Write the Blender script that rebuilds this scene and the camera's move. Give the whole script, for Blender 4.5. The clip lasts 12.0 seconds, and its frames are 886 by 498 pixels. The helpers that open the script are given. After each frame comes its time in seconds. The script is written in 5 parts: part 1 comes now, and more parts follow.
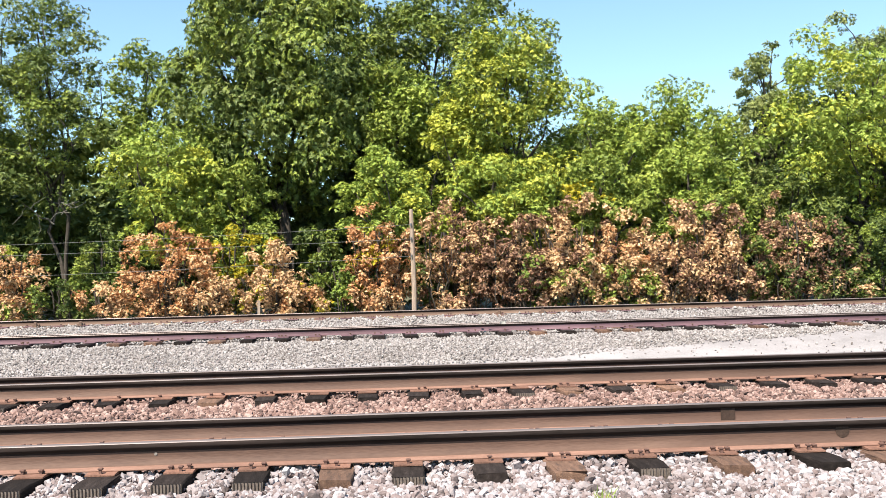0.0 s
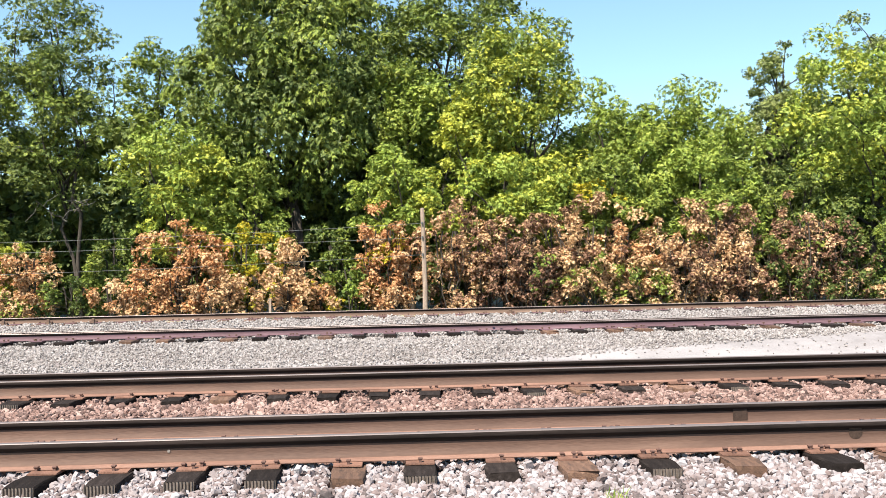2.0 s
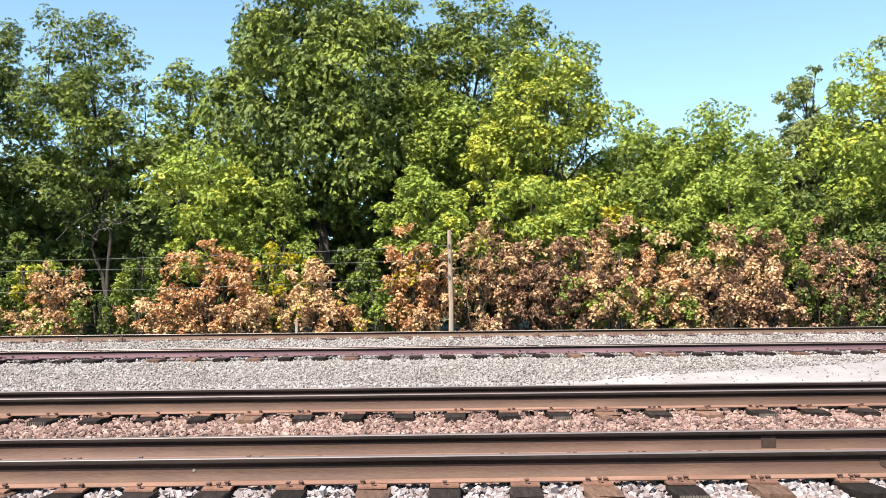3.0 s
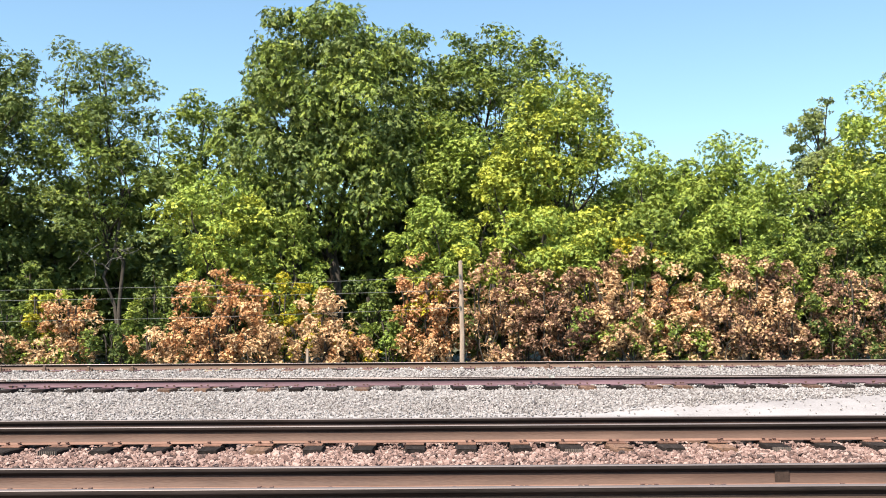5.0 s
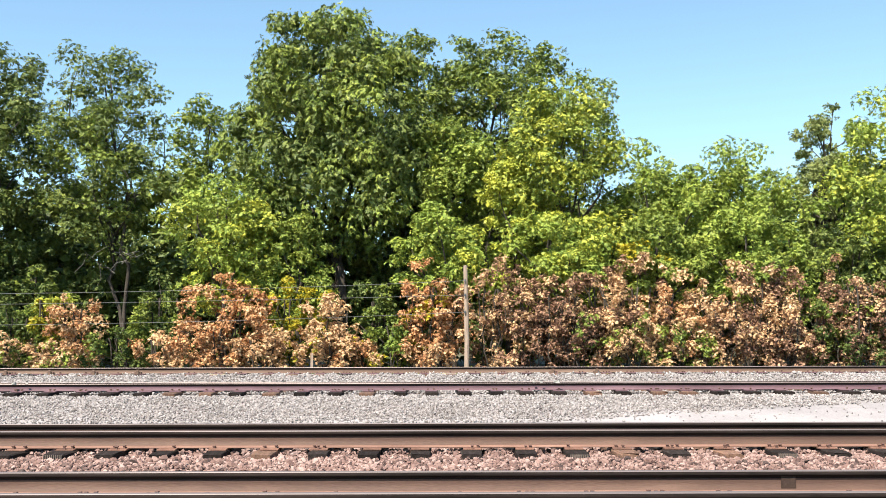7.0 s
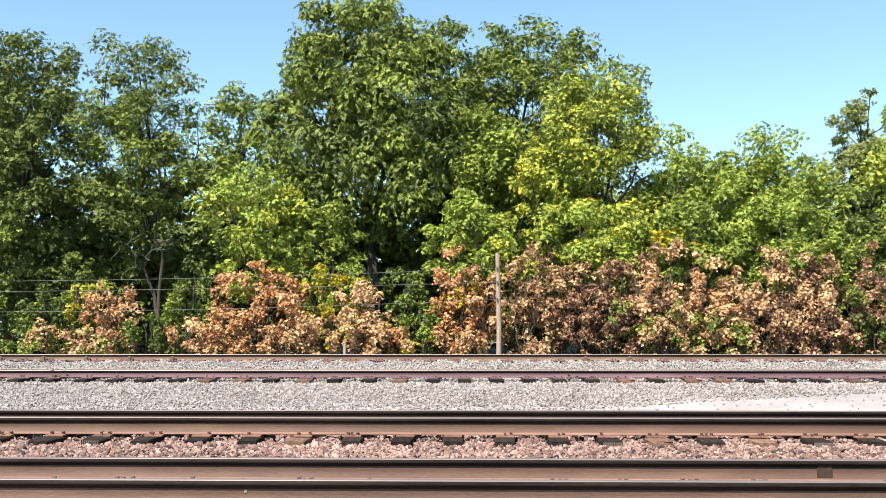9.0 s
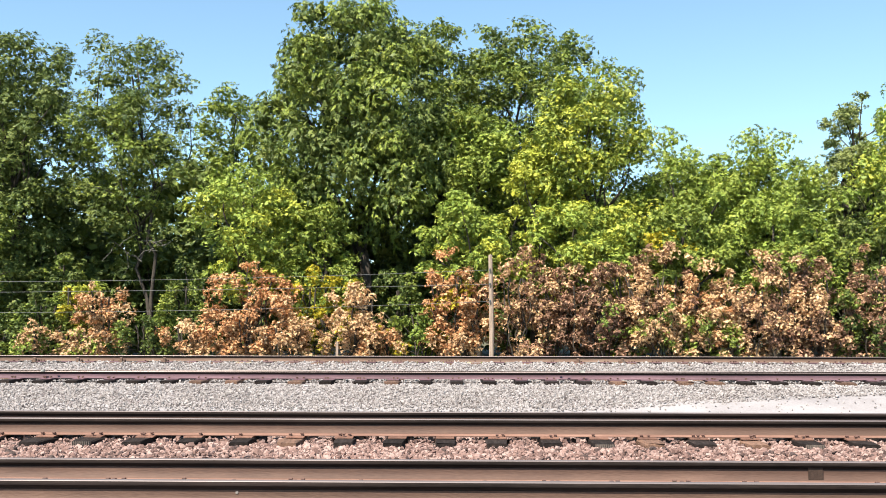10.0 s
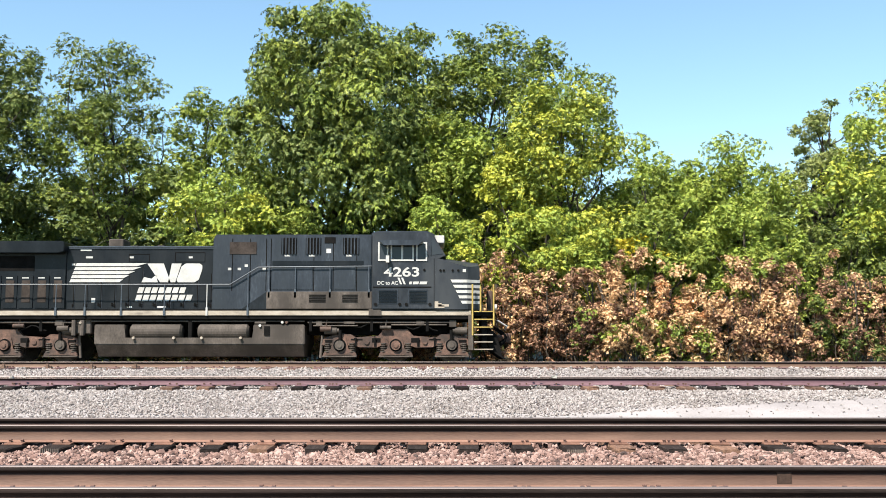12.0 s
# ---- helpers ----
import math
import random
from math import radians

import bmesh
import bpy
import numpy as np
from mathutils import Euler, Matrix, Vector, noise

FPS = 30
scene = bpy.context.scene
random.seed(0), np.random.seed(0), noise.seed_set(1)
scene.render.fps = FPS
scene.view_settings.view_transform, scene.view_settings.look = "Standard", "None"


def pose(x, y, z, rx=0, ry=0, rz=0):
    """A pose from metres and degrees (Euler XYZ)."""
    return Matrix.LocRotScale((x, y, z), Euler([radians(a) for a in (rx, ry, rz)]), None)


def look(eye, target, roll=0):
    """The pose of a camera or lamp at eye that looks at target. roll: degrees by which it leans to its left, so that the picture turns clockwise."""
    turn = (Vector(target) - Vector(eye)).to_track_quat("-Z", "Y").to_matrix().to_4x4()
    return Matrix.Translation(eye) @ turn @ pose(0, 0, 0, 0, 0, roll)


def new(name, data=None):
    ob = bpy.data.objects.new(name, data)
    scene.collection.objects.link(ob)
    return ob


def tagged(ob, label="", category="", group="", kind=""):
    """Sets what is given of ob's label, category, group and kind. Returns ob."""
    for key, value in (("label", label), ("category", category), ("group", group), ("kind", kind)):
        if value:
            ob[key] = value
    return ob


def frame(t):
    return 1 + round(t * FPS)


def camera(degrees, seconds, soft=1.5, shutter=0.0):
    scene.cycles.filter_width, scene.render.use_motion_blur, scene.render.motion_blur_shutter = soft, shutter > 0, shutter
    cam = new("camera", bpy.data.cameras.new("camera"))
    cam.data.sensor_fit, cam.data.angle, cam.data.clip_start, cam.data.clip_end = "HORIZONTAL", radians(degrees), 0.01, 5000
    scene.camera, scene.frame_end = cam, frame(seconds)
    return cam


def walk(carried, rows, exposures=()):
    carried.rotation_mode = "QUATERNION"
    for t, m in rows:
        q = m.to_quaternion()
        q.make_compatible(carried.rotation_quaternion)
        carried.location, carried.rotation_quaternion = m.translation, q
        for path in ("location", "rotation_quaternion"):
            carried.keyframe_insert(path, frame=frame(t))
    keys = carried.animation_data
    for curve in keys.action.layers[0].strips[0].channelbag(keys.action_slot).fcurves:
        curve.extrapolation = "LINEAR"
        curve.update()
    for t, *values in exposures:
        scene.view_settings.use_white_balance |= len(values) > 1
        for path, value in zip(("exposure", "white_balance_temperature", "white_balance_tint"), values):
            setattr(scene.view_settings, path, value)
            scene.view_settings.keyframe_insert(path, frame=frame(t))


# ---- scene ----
# camera: hand-held, almost still, about a metre above the nearest track
cam = camera(45.2, 12.0, soft=0.6)
walk(cam, [
    (0.0, pose(0.023, 0.023, 1.044, 93.264, 1.551, -2.668)),
    (0.5, pose(0.021, 0.019, 1.041, 92.879, 1.648, -3.078)),
    (1.0, pose(0.019, 0.018, 1.040, 92.706, 1.664, -3.134)),
    (1.5, pose(0.015, 0.019, 1.046, 92.803, 1.547, -2.785)),
    (2.0, pose(0.010, 0.019, 1.047, 93.210, 1.292, -2.100)),
    (2.5, pose(0.012, 0.021, 1.051, 93.793, 0.964, -1.340)),
    (3.0, pose(0.008, 0.018, 1.047, 94.424, 0.623, -0.709)),
    (5.0, pose(0.001, 0.004, 1.052, 96.061, 0.355, -0.136)),
    (5.5, pose(0.001, 0.002, 1.056, 96.388, 0.403, -0.293)),
    (6.0, pose(0.000, -0.004, 1.058, 96.523, 0.323, -0.366)),
    (6.5, pose(-0.008, -0.006, 1.056, 96.495, 0.241, -0.263)),
    (7.0, pose(-0.012, 0.004, 1.054, 96.318, 0.147, 0.094)),
    (9.0, pose(-0.023, 0.009, 1.059, 95.632, 0.000, 1.797)),
    (9.5, pose(-0.018, 0.008, 1.056, 95.668, -0.051, 1.732)),
    (10.0, pose(-0.018, 0.011, 1.055, 95.733, -0.124, 1.410)),
    (10.5, pose(-0.008, 0.006, 1.057, 95.798, -0.159, 1.089)),
    (11.0, pose(-0.008, -0.006, 1.058, 95.905, -0.141, 0.811)),
    (11.5, pose(-0.004, -0.004, 1.061, 95.957, -0.067, 0.488)),
    (12.0, pose(0.000, 0.000, 1.057, 96.030, 0.000, 0.000)),
])

# ---- light: clear midday sky, sun high behind the camera and to its left ----
SUN_UP, SUN_TURN = 53.0, 212.0          # elevation; compass turn from +y, clockwise
world = bpy.data.worlds.new("sky")
scene.world = world
world.use_nodes = True
wn = world.node_tree.nodes
sky = wn.new("ShaderNodeTexSky")
sky.sky_type, sky.sun_disc = "NISHITA", False
sky.sun_elevation, sky.sun_rotation = radians(SUN_UP), radians(SUN_TURN)
sky.air_density, sky.dust_density, sky.ozone_density = 0.9, 0.0, 0.5
wn["Background"].inputs["Strength"].default_value = 0.095
tint = wn.new("ShaderNodeMixRGB")
tint.blend_type, tint.inputs["Fac"].default_value, tint.inputs["Color2"].default_value = "MULTIPLY", 1.0, (0.97, 1.08, 1.01, 1)
world.node_tree.links.new(sky.outputs["Color"], tint.inputs["Color1"])
world.node_tree.links.new(tint.outputs["Color"], wn["Background"].inputs["Color"])
sun = new("sun", bpy.data.lights.new("sun", "SUN"))
sun.data.energy, sun.data.angle, sun.data.color = 5.0, radians(0.55), (1.0, 0.94, 0.82)
to_sun = Vector((math.sin(radians(SUN_TURN)) * math.cos(radians(SUN_UP)), math.cos(radians(SUN_TURN)) * math.cos(radians(SUN_UP)), math.sin(radians(SUN_UP))))
sun.matrix_world = look(to_sun * 60, (0, 0, 0))
scene.view_settings.exposure = 1.3


# ---- materials ----
def nodes_of(name):
    m = bpy.data.materials.new(name)
    m.use_nodes = True
    return m, m.node_tree.nodes, m.node_tree.links, m.node_tree.nodes["Principled BSDF"]


def ramp(n, stops):
    r = n.new("ShaderNodeValToRGB")
    while len(r.color_ramp.elements) < len(stops):
        r.color_ramp.elements.new(0.5)
    for e, (at, c) in zip(r.color_ramp.elements, stops):
        e.position, e.color = at, (*c, 1)
    return r


def surface(name, stops, scale=4.0, rough=0.8, metal=0.0, bump=0.3, fine=60.0, stretch=(1, 1, 1), vary=0.0, dirt=None, dirt_scale=1.2, spec=0.4):
    """Two-scale noise colour with bump; vary: spread of brightness from piece to piece; dirt: a second colour in patches."""
    m, n, l, b = nodes_of(name)
    tc, mp = n.new("ShaderNodeTexCoord"), n.new("ShaderNodeMapping")
    mp.inputs["Scale"].default_value = stretch
    l.new(tc.outputs["Object"], mp.inputs["Vector"])
    big, small = n.new("ShaderNodeTexNoise"), n.new("ShaderNodeTexNoise")
    big.inputs["Scale"].default_value, big.inputs["Detail"].default_value, big.inputs["Roughness"].default_value = scale, 6, 0.65
    small.inputs["Scale"].default_value, small.inputs["Detail"].default_value = fine, 3
    for x in (big, small):
        l.new(mp.outputs["Vector"], x.inputs["Vector"])
    mix = n.new("ShaderNodeMath")
    mix.operation = "MULTIPLY_ADD"
    mix.inputs[1].default_value = 0.45
    l.new(small.outputs["Fac"], mix.inputs[0])
    half = n.new("ShaderNodeMath")
    half.operation = "MULTIPLY_ADD"
    half.inputs[1].default_value, half.inputs[2].default_value = 1.1, -0.28
    l.new(big.outputs["Fac"], half.inputs[0])
    l.new(half.outputs[0], mix.inputs[2])
    r = ramp(n, stops)
    l.new(mix.outputs[0], r.inputs["Fac"])
    colour = r.outputs["Color"]
    if dirt:
        dn = n.new("ShaderNodeTexNoise")
        dn.inputs["Scale"].default_value, dn.inputs["Detail"].default_value = dirt_scale, 5
        l.new(mp.outputs["Vector"], dn.inputs["Vector"])
        dr = ramp(n, [(0.45, (0, 0, 0)), (0.68, (1, 1, 1))])
        l.new(dn.outputs["Fac"], dr.inputs["Fac"])
        dm = n.new("ShaderNodeMixRGB")
        dm.inputs["Color2"].default_value = (*dirt, 1)
        l.new(dr.outputs["Color"], dm.inputs["Fac"])
        l.new(colour, dm.inputs["Color1"])
        colour = dm.outputs["Color"]
    if vary:
        oi, hv, mr = n.new("ShaderNodeObjectInfo"), n.new("ShaderNodeHueSaturation"), n.new("ShaderNodeMapRange")
        mr.inputs["To Min"].default_value, mr.inputs["To Max"].default_value = 1 - vary, 1 + vary
        l.new(oi.outputs["Random"], mr.inputs["Value"])
        l.new(mr.outputs["Result"], hv.inputs["Value"])
        l.new(colour, hv.inputs["Color"])
        colour = hv.outputs["Color"]
    l.new(colour, b.inputs["Base Color"])
    b.inputs["Metallic"].default_value, b.inputs["Roughness"].default_value = metal, rough
    b.inputs["Specular IOR Level"].default_value = spec
    if bump:
        bp = n.new("ShaderNodeBump")
        bp.inputs["Strength"].default_value, bp.inputs["Distance"].default_value = bump, 0.01
        l.new(small.outputs["Fac"], bp.inputs["Height"])
        l.new(bp.outputs["Normal"], b.inputs["Normal"])
    return m


def leaves_material(name, stops, bough=0.7, through_light=0.13, rough=0.5):
    """Leaf colour from leaf to leaf and from bough to bough, with light passing through."""
    m, n, l, b = nodes_of(name)
    geo, tc, no = n.new("ShaderNodeNewGeometry"), n.new("ShaderNodeTexCoord"), n.new("ShaderNodeTexNoise")
    no.inputs["Scale"].default_value, no.inputs["Detail"].default_value = bough, 3
    l.new(tc.outputs["Object"], no.inputs["Vector"])
    a = n.new("ShaderNodeMath")
    a.operation = "MULTIPLY_ADD"
    a.inputs[1].default_value = 0.62
    l.new(geo.outputs["Random Per Island"], a.inputs[0])
    c = n.new("ShaderNodeMapRange")
    c.inputs["From Min"].default_value, c.inputs["From Max"].default_value = 0.32, 0.68
    c.inputs["To Max"].default_value = 0.42
    l.new(no.outputs["Fac"], c.inputs["Value"])
    l.new(c.outputs["Result"], a.inputs[2])
    r = ramp(n, stops)
    l.new(a.outputs[0], r.inputs["Fac"])
    l.new(r.outputs["Color"], b.inputs["Base Color"])
    b.inputs["Roughness"].default_value, b.inputs["Specular IOR Level"].default_value = rough, 0.22
    t, mx = n.new("ShaderNodeBsdfTranslucent"), n.new("ShaderNodeMixShader")
    mx.inputs["Fac"].default_value = through_light
    l.new(r.outputs["Color"], t.inputs["Color"])
    l.new(b.outputs["BSDF"], mx.inputs[1])
    l.new(t.outputs["BSDF"], mx.inputs[2])
    l.new(mx.outputs[0], n["Material Output"].inputs["Surface"])
    return m


def stones_material(name, stops, bump=0.5):
    m, n, l, b = nodes_of(name)
    geo, tc, no = n.new("ShaderNodeNewGeometry"), n.new("ShaderNodeTexCoord"), n.new("ShaderNodeTexNoise")
    no.inputs["Scale"].default_value, no.inputs["Detail"].default_value = 45, 4
    big = n.new("ShaderNodeTexNoise")
    big.inputs["Scale"].default_value, big.inputs["Detail"].default_value = 0.9, 3
    l.new(tc.outputs["Object"], no.inputs["Vector"])
    l.new(tc.outputs["Object"], big.inputs["Vector"])
    a = n.new("ShaderNodeMath")
    a.operation = "MULTIPLY_ADD"
    a.inputs[1].default_value, a.inputs[2].default_value = 0.3, -0.15
    l.new(no.outputs["Fac"], a.inputs[0])
    a2 = n.new("ShaderNodeMath")
    a2.operation = "MULTIPLY_ADD"
    a2.inputs[1].default_value = 0.5
    l.new(big.outputs["Fac"], a2.inputs[0])
    l.new(a.outputs[0], a2.inputs[2])
    s = n.new("ShaderNodeMath")
    s.operation = "MULTIPLY_ADD"
    s.inputs[1].default_value = 0.75
    l.new(geo.outputs["Random Per Island"], s.inputs[0])
    l.new(a2.outputs[0], s.inputs[2])
    s2 = n.new("ShaderNodeMath")
    s2.operation = "ADD"
    s2.inputs[1].default_value = -0.12
    l.new(s.outputs[0], s2.inputs[0])
    r = ramp(n, stops)
    l.new(s2.outputs[0], r.inputs["Fac"])
    l.new(r.outputs["Color"], b.inputs["Base Color"])
    b.inputs["Roughness"].default_value = 0.85
    bp = n.new("ShaderNodeBump")
    bp.inputs["Strength"].default_value, bp.inputs["Distance"].default_value = bump, 0.006
    l.new(no.outputs["Fac"], bp.inputs["Height"])
    l.new(bp.outputs["Normal"], b.inputs["Normal"])
    return m


GRAVEL = surface("gravel_bed", [(0.25, (0.129, 0.106, 0.103)), (0.5, (0.224, 0.188, 0.184)), (0.75, (0.306, 0.263, 0.259))], scale=1.5, fine=22, bump=1.0, rough=0.95)
RUST_BED = surface("rust_stained_bed", [(0.25, (0.036, 0.024, 0.021)), (0.75, (0.120, 0.084, 0.072))], scale=2, fine=25, bump=1.0, rough=0.95)
ROAD_DUST = surface("crushed_stone_road", [(0.25, (0.189, 0.168, 0.166)), (0.5, (0.270, 0.243, 0.242)), (0.8, (0.333, 0.304, 0.305))], scale=0.7, fine=35, bump=0.7, rough=0.95)
SOIL = surface("grassy_soil", [(0.25, (0.03, 0.035, 0.014)), (0.6, (0.10, 0.09, 0.045)), (0.8, (0.14, 0.12, 0.07))], scale=0.6, fine=12, bump=0.8, rough=0.95)
STONE_PALE = stones_material("pale_ballast", [(0.10, (0.062, 0.047, 0.045)), (0.28, (0.179, 0.129, 0.122)), (0.5, (0.233, 0.194, 0.193)), (0.7, (0.295, 0.258, 0.265)), (0.95, (0.385, 0.353, 0.357))], bump=0.9)
STONE_RUST = stones_material("rust_stained_ballast", [(0.10, (0.044, 0.027, 0.023)), (0.35, (0.144, 0.079, 0.064)), (0.6, (0.222, 0.134, 0.111)), (0.95, (0.356, 0.246, 0.214))], bump=0.9)
STONE_GREY = stones_material("grey_gravel", [(0.10, (0.114, 0.093, 0.085)), (0.3, (0.205, 0.177, 0.167)), (0.6, (0.276, 0.243, 0.232)), (0.95, (0.360, 0.323, 0.314))], bump=0.8)
TIE_DARK = surface("creosoted_tie", [(0.25, (0.011, 0.008, 0.007)), (0.6, (0.027, 0.020, 0.018)), (0.85, (0.054, 0.043, 0.038))], scale=5, fine=50, stretch=(6, 1, 6), bump=0.7, rough=0.9, vary=0.35, spec=0.12)
TIE_BROWN = surface("weathered_brown_tie", [(0.25, (0.05, 0.03, 0.022)), (0.55, (0.16, 0.085, 0.055)), (0.85, (0.26, 0.16, 0.11))], scale=4, fine=40, stretch=(6, 1, 6), bump=0.9, rough=0.9, vary=0.3)
PLATE_RUST = surface("rusty_tie_plate", [(0.25, (0.09, 0.042, 0.028)), (0.6, (0.19, 0.095, 0.066)), (0.85, (0.27, 0.15, 0.11))], scale=7, fine=90, bump=0.5, rough=0.85, vary=0.2)
END_PLATE = surface("galvanised_end_plate", [(0.25, (0.075, 0.055, 0.045)), (0.7, (0.170, 0.135, 0.115))], scale=9, fine=70, bump=0.3, rough=0.7, metal=0.2)
SPIKE = surface("spike_iron", [(0.3, (0.07, 0.035, 0.028)), (0.7, (0.16, 0.085, 0.065))], scale=20, fine=150, rough=0.8)
RAIL_TOP = surface("polished_rail_head", [(0.3, (0.115, 0.094, 0.092)), (0.7, (0.175, 0.144, 0.140))], scale=3, fine=80, stretch=(0.1, 4, 4), bump=0.03, rough=0.5, metal=0.3, spec=0.3)
RAIL_DULL = surface("dull_rail_head", [(0.3, (0.26, 0.20, 0.18)), (0.7, (0.42, 0.34, 0.32))], scale=3, fine=80, stretch=(0.1, 4, 4), bump=0.05, rough=0.5, metal=0.5)
# oily head side, plus the head's shadow painted onto the upper web
RAIL_DARK = surface("oily_side_and_head_shade", [(0.3, (0.012, 0.009, 0.008)), (0.75, (0.04, 0.028, 0.025))], scale=3, fine=60, stretch=(0.2, 3, 3), bump=0.1, rough=0.9, spec=0.1)
RAIL_WEB = surface("brown_rail_web", [(0.25, (0.062, 0.032, 0.023)), (0.55, (0.100, 0.054, 0.038)), (0.85, (0.144, 0.081, 0.058))], scale=2.5, fine=45, stretch=(0.35, 2, 2), bump=0.25, rough=0.75, dirt=(0.075, 0.04, 0.028), dirt_scale=1.0)
RAIL_FOOT = surface("rusty_rail_foot", [(0.25, (0.112, 0.054, 0.038)), (0.6, (0.196, 0.103, 0.074)), (0.85, (0.262, 0.153, 0.114))], scale=2.5, fine=60, stretch=(0.5, 2, 2), bump=0.25, rough=0.8)
RAIL_PURPLE = surface("purplish_rail_web", [(0.25, (0.056, 0.028, 0.033)), (0.55, (0.112, 0.059, 0.071)), (0.85, (0.179, 0.103, 0.120))], scale=1.6, fine=45, stretch=(0.35, 2, 2), bump=0.25, rough=0.75)
RAIL_OLD = surface("rust_brown_rail_web", [(0.25, (0.07, 0.038, 0.027)), (0.55, (0.13, 0.078, 0.055)), (0.85, (0.19, 0.125, 0.095))], scale=1.6, fine=45, stretch=(0.35, 2, 2), bump=0.25, rough=0.8)
BARK = surface("bark", [(0.25, (0.024, 0.019, 0.015)), (0.6, (0.066, 0.052, 0.041)), (0.85, (0.114, 0.096, 0.077))], scale=3, fine=18, stretch=(3, 3, 0.5), bump=1.0, rough=0.95)
POST_WOOD = surface("weathered_post_wood", [(0.25, (0.170, 0.124, 0.095)), (0.6, (0.340, 0.256, 0.198)), (0.85, (0.450, 0.354, 0.285))], scale=3, fine=40, stretch=(8, 8, 0.4), bump=0.8, rough=0.95)
DEAD_WOOD = surface("bare_dead_wood", [(0.25, (0.09, 0.08, 0.07)), (0.7, (0.21, 0.19, 0.165))], scale=4, fine=30, stretch=(3, 3, 0.6), bump=0.6, rough=0.95)
WIRE = surface("grey_wire", [(0.3, (0.12, 0.12, 0.12)), (0.7, (0.2, 0.2, 0.2))], rough=0.5, metal=0.5, bump=0)

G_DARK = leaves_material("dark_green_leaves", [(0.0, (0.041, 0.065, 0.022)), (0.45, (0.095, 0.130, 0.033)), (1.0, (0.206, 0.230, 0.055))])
G_MID = leaves_material("green_leaves", [(0.0, (0.068, 0.105, 0.023)), (0.5, (0.172, 0.226, 0.041)), (1.0, (0.363, 0.381, 0.067))])
G_LIGHT = leaves_material("light_green_leaves", [(0.0, (0.085, 0.136, 0.030)), (0.5, (0.227, 0.297, 0.052)), (1.0, (0.427, 0.465, 0.081))])
G_YELLOW = leaves_material("yellow_green_leaves", [(0.0, (0.139, 0.179, 0.031)), (0.5, (0.343, 0.377, 0.054)), (1.0, (0.618, 0.563, 0.077))])
Y_LEAF = leaves_material("autumn_yellow_leaves", [(0.0, (0.168, 0.157, 0.013)), (0.5, (0.370, 0.302, 0.020)), (1.0, (0.538, 0.426, 0.033))])
OLIVE = leaves_material("olive_sparse_leaves", [(0.0, (0.104, 0.135, 0.043)), (0.5, (0.206, 0.237, 0.077)), (1.0, (0.330, 0.351, 0.115))])
D_TAN = leaves_material("tan_dead_leaves", [(0.0, (0.150, 0.083, 0.046)), (0.35, (0.447, 0.272, 0.143)), (0.7, (0.734, 0.482, 0.267)), (1.0, (0.917, 0.669, 0.390))], bough=1.2, through_light=0.2, rough=0.7)
D_RUST = leaves_material("rusty_dead_leaves", [(0.0, (0.127, 0.058, 0.027)), (0.4, (0.408, 0.191, 0.087)), (0.75, (0.733, 0.396, 0.185)), (1.0, (0.957, 0.607, 0.289))], bough=1.2, through_light=0.2, rough=0.7)
D_DARK = leaves_material("dark_brown_dead_leaves", [(0.0, (0.058, 0.032, 0.022)), (0.5, (0.210, 0.110, 0.070)), (1.0, (0.567, 0.347, 0.220))], bough=1.2, through_light=0.2, rough=0.7)


# ---- building blocks ----
def mesh_object(name, me, parent=None, label=""):
    ob = new(name, me)
    if parent:
        ob.parent = parent
    if label:
        ob["label"] = label
    return ob


def part(name, bm, material, parent=None, label="", smooth=False):
    me = bpy.data.meshes.new(name)
    bmesh.ops.recalc_face_normals(bm, faces=bm.faces)
    bm.to_mesh(me)
    bm.free()
    for m in (material if isinstance(material, (list, tuple)) else [material]):
        me.materials.append(m)
    if smooth:
        me.shade_smooth()
    return mesh_object(name, me, parent, label)


def raw(name, verts, faces, material, parent=None, label="", smooth=False):
    """A mesh from numpy arrays: verts (n, 3), faces (m, k)."""
    me = bpy.data.meshes.new(name)
    k = faces.shape[1]
    me.vertices.add(len(verts))
    me.vertices.foreach_set("co", np.ascontiguousarray(verts, np.float32).ravel())
    me.loops.add(faces.size)
    me.loops.foreach_set("vertex_index", np.ascontiguousarray(faces, np.int32).ravel())
    me.polygons.add(len(faces))
    me.polygons.foreach_set("loop_start", np.arange(0, faces.size, k, dtype=np.int32))
    me.update(calc_edges=True)
    me.materials.append(material)
    if smooth:
        me.shade_smooth()
    else:
        me.shade_flat()
    return mesh_object(name, me, parent, label)


def box(bm, x0, x1, y0, y1, z0, z1, bevel=0.0, mat=0):
    vs = [bm.verts.new((x, y, z)) for x in (x0, x1) for y in (y0, y1) for z in (z0, z1)]
    fs = [bm.faces.new([vs[i] for i in q]) for q in ((0, 1, 3, 2), (4, 6, 7, 5), (0, 4, 5, 1), (2, 3, 7, 6), (0, 2, 6, 4), (1, 5, 7, 3))]
    for f in fs:
        f.material_index = mat
    if bevel:
        es = list({e for f in fs for e in f.edges})
        bmesh.ops.bevel(bm, geom=es, offset=bevel, segments=1, affect="EDGES")
    return bm


